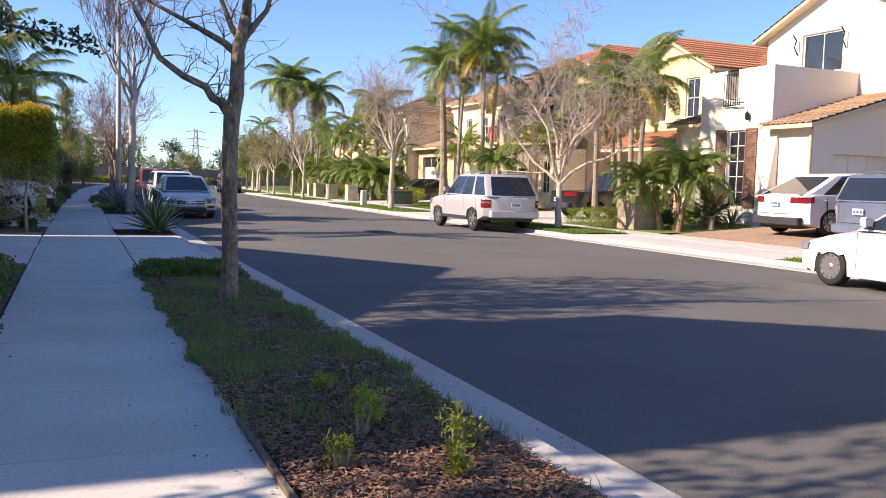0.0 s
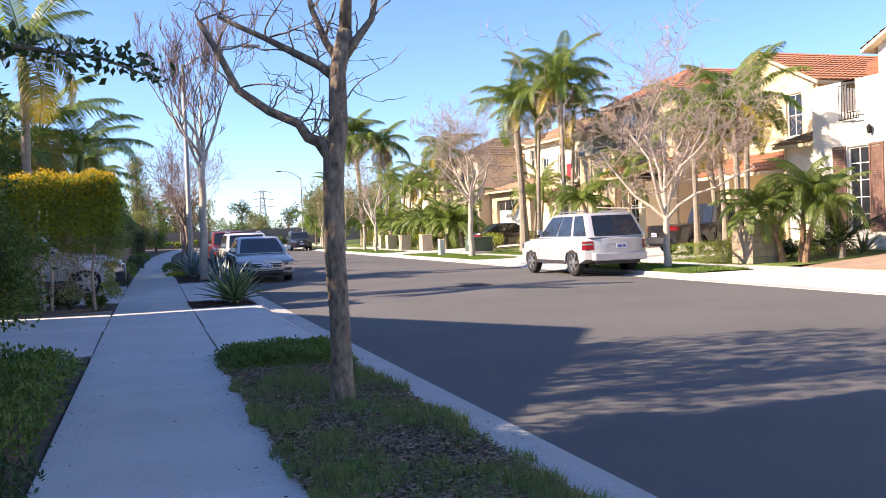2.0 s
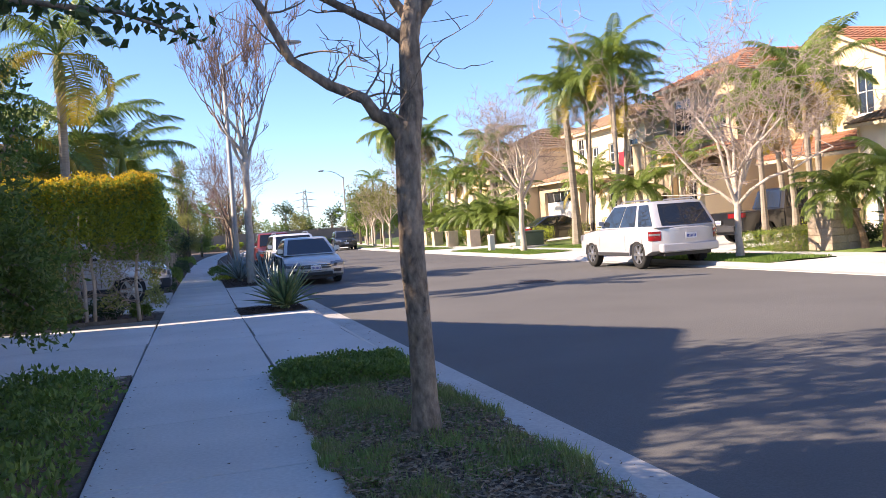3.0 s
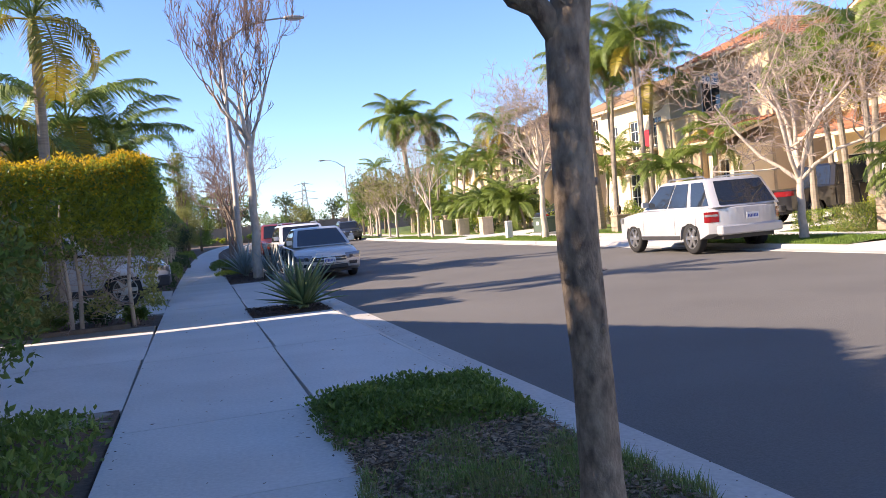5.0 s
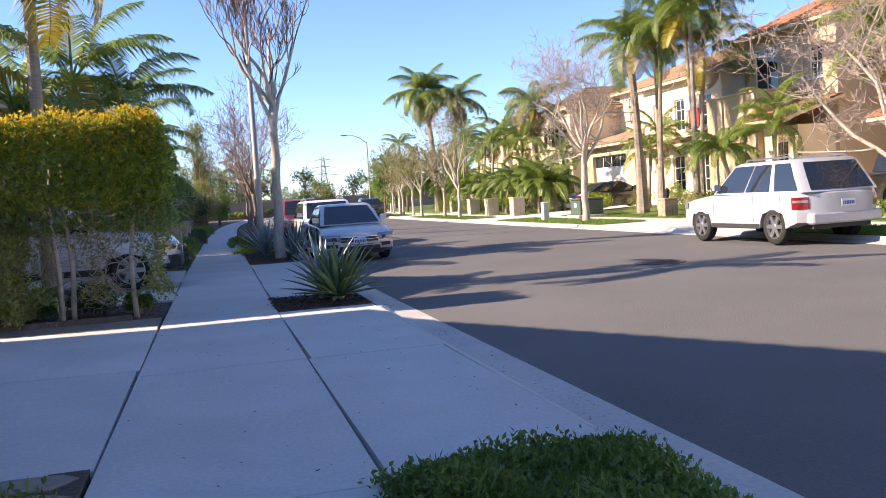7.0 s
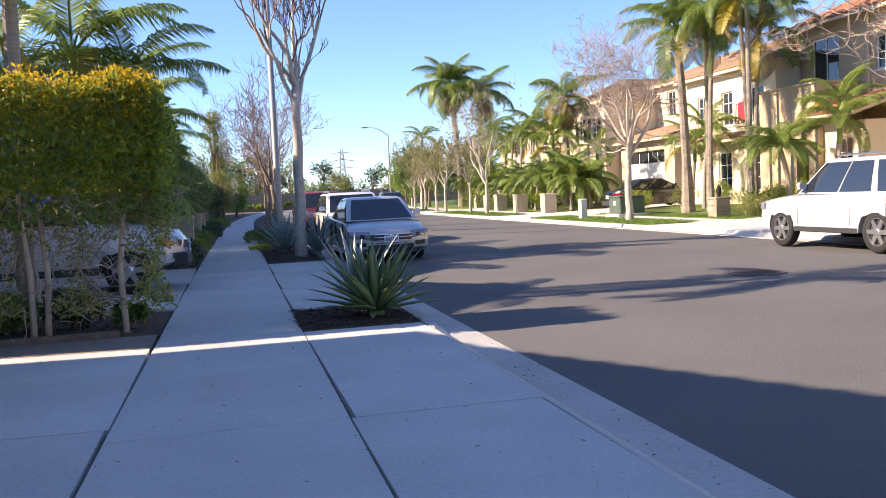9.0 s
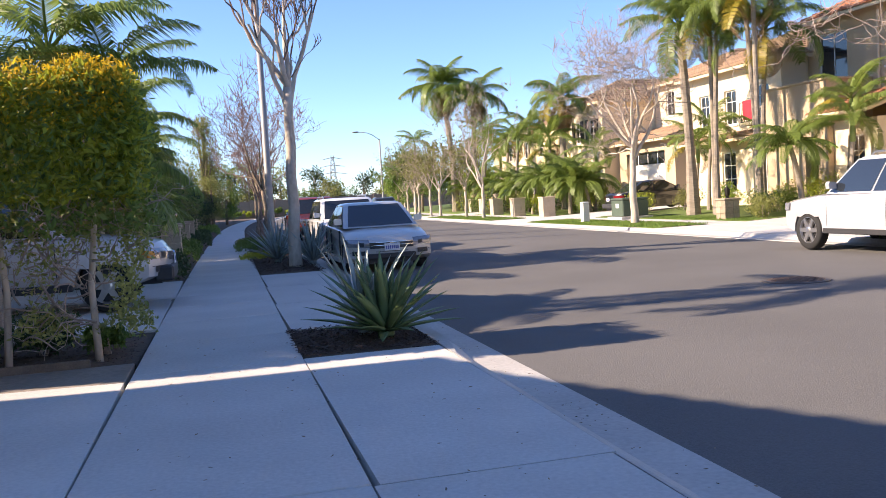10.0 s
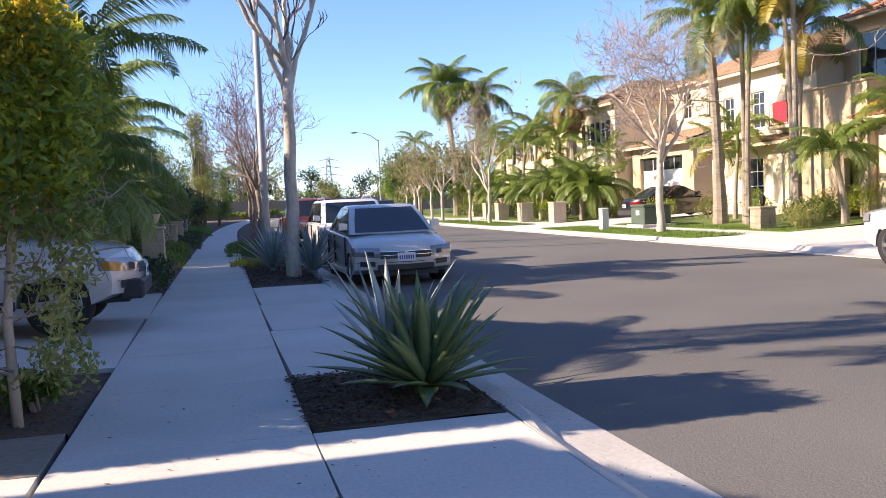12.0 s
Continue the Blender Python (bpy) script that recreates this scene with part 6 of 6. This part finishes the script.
# bark chips, dead leaves
def chips(n, x0, x1, y0, y1, size, m, seed, name, label, z=0.012, fall=None):
    r = np.random.RandomState(seed)
    x, y = r.uniform(x0, x1, n), r.uniform(y0, y1, n)
    if fall is not None:
        k = r.uniform(0, 1, n) < fall(x, y)
        x, y = x[k], y[k]
    mb = leaves(np.stack([x, y, z + r.uniform(0, 0.02, len(x))], 1), size, seed, 0.5, 0.45, -0.1)
    v = np.array(mb.v)
    base = np.repeat(v[::4, 2], 4)
    v[:, 2] = base + (v[:, 2] - base) * 0.3
    v[:, 2] = np.maximum(v[:, 2], z - 0.005)
    mb.v = v.tolist()
    return tagged(part(name, mb, m), label, "mulch", kind="stuff")
CHIP = mat("bark_chip", (0.30, 0.17, 0.11), 0.9, 0.4, 10, 3, 0, rand=0.7)
CHIPD = mat("bark_chip_dark", (0.13, 0.08, 0.06), 0.9, 0.4, 10, 3, 0, rand=0.7)
DRYL = mat("dry_leaf", (0.34, 0.24, 0.15), 0.8, 0.4, 10, 3, 0, rand=0.85)
chips(30000, 0.99, 2.38, 2.0, 7.6, 0.045, CHIP, 600, "bark_mulch", "reddish brown bark mulch chips on the verge")
chips(26000, 0.95, 2.4, 5.6, 13.9, 0.05, DRYL, 601, "leaf_litter", "dry fallen leaves between grass tufts", 0.03)
chips(5200, 1.08, 2.5, 23.0, 24.95, 0.05, CHIPD, 602, "bark_mulch", "dark bark mulch chips round the agave", 0.005)
chips(6000, 1.25, 2.75, 34.5, 42.9, 0.06, CHIPD, 603, "bark_mulch", "dark bark mulch chips round blue agaves", 0.005)
chips(3600, -5.0, -0.62, 23.7, 26.1, 0.05, CHIPD, 604, "bark_mulch", "dark bark mulch chips under the hedge", 0.01)
def edgefall(x, y):
    return np.clip(np.exp(-np.minimum(np.abs(x - 0.9), np.abs(x + 0.6)) * 9), 0.012, 1)
chips(1700, -0.62, 0.98, 3.5, 15.0, 0.035, DRYL, 605, "leaf_litter", "dark leaf litter scattered along the pavement edges", 0.006, edgefall)
chips(260, -0.6, 3.0, 14.5, 25.0, 0.035, DRYL, 606, "leaf_litter", "few fallen leaves on the concrete", 0.006)
chips(420, 2.5, 3.0, 3, 24.0, 0.03, DRYL, 607, "leaf_litter", "fallen leaves lying in the gutter", -0.10)
# weeds in the near mulch, timber edging, flagstones
for i, (x, y, s) in enumerate(((1.6, 4.85, 0.24), (2.0, 4.35, 0.26), (1.75, 5.1, 0.22), (1.3, 4.3, 0.15), (1.65, 5.9, 0.14), (1.85, 4.0, 0.16))):
    bush("weed", x, y, s * 0.6, s * 0.6, s * 1.3, 220, LEAFY, 620 + i, "small yellow-green weed growing in bark mulch", "weed", 0.035)
te = tagged(empty("timber_edging", pose(0.96, 3.4, 0)), "weathered timber edging board beside the mulch", "edging")
part("board", MB().box(-0.018, 0.018, -4, 1.95, -0.08, 0.035, 0.006), WOODE, te)
fl = tagged(empty("paving_flagstones"), "irregular tan flagstone paving at the driveway edge", "paving", kind="structure")
rng = random.Random(5)
for i in range(7):
    for j in range(2):
        cx, cy = -1.05 - i * 0.72 + rng.uniform(-.06, .06), 15.12 + j * 0.36 - 0.05
        k = 6
        ring = []
        for q in range(k):
            a = 2 * math.pi * q / k + rng.uniform(-0.25, 0.25)
            ring.append((cx + 0.38 * math.cos(a) * rng.uniform(0.85, 1.02), cy + 0.19 * math.sin(a) * rng.uniform(0.85, 1.02)))
        mb = MB()
        mb.loft([[(x, y, -0.1) for x, y in ring], [(x, y, 0.012) for x, y in ring], [(cx + (x - cx) * 0.95, cy + (y - cy) * 0.95, 0.018) for x, y in ring]])
        part("stone", mb, FLAG, fl)
for j in range(1):
    part("border", MB().box(-6.5, XL + 0.085, 22.60, 23.62, -0.25, 0.006, 0.004), FLAG, fl)
    part("bedding", MB().box(-7, XL + 0.03, 14.88, 15.64, -0.25, 0.004, 0.003), SOIL, fl)
tl = tagged(empty("timber_edging", pose(-3.0, 23.95, 0)), "low pale timber edging under the hedge", "edging")
part("board", MB().box(-3, 2.0, -0.35, -0.31, -0.05, 0.09, 0.008), WOODE, tl)

# ---- distance ----
FARWALL = mat("far_wall", (0.30, 0.22, 0.16), 0.9, 0.25, 5, 0.4, 0.3)
fw_ = tagged(empty("boundary_wall"), "brown block wall across the end of the street", "wall", kind="structure")
part("panel", MB().box(-30, 70, 158, 158.4, -0.4, 2.6), FARWALL, fw_)
for i in range(26):
    part("post", MB().box(-30 + i * 4, -29.5 + i * 4, 157.8, 157.998, -0.4, 2.8), FARWALL, fw_)
rd2 = tagged(part("cross_road", MB().box(-60, 120, 148, 156, -0.3, -0.12), ASPHALT), "asphalt cross street at the far end", "road", kind="structure")
for i in range(22):
    g_ = random.Random(700 + i)
    x, y, h = -8 + i * 2.6 + g_.uniform(-1, 1), g_.uniform(160, 176), g_.uniform(4, 9)
    leafy_tree(x, y, h, lumps(2.0, 2.0, 1.0, h, 12, 1.3, 700 + i), 1500, 0.4, (LEAF, LEAFD, LEAFO)[i % 3], 700 + i, "distant green tree behind the boundary wall", 0.2)
for i in range(14):
    g_ = random.Random(800 + i)
    bush("shrub", 2 + i * 1.7, 157 + g_.uniform(-0.6, 0.1), 1.1, 0.5, g_.uniform(0.9, 1.8), 500, (LEAFY, LEAF)[i % 2], 800 + i, "sunlit shrub before the far wall", "shrub", 0.25)
for i, (x, y, h) in enumerate(((6, 159.5, 6.5), (8.5, 160, 5.5), (3, 162, 6))):
    palm(x, y, h, 0.2, 820 + i, "distant palm beyond the boundary wall", "king", 11, 1, 0, (0, 0), -0.3, 1.3)
py_ = tagged(empty("pylon", pose(40, 310, -0.3)), "distant steel lattice power pylon", "pylon")
py_.scale = (0.72, 0.72, 0.72)
lt = MB()
for sx in (-1, 1):
    for sy in (-1, 1):
        part("leg", MB().tube([(sx * 3, sy * 3, 0), (sx * 1.2, sy * 1.2, 15), (sx * 0.5, sy * 0.5, 25)], [0.16, 0.13, 0.09], 5), STEEL, py_)
for k in range(10):
    z0, z1 = k * 2.4, (k + 1) * 2.4
    a, b = 3 - 2.45 * z0 / 25, 3 - 2.45 * z1 / 25
    for s in (-1, 1):
        lt.tube([(-a, s * a, z0), (b, s * b, z1)], [0.08, 0.08], 4)
        lt.tube([(a, s * a, z0), (-b, s * b, z1)], [0.08, 0.08], 4)
tagged(part("bracing", lt, STEEL, py_), kind="stuff")
for z, w in ((16, 6.5), (19.5, 5.5), (23, 4.5)):
    part("crossarm", MB().tube([(-w, 0, z), (0, 0, z + 0.9), (w, 0, z)], [0.1, 0.2, 0.1], 5), STEEL, py_)

# the layout, placed to fit the camera's view, is scaled to estimated metres
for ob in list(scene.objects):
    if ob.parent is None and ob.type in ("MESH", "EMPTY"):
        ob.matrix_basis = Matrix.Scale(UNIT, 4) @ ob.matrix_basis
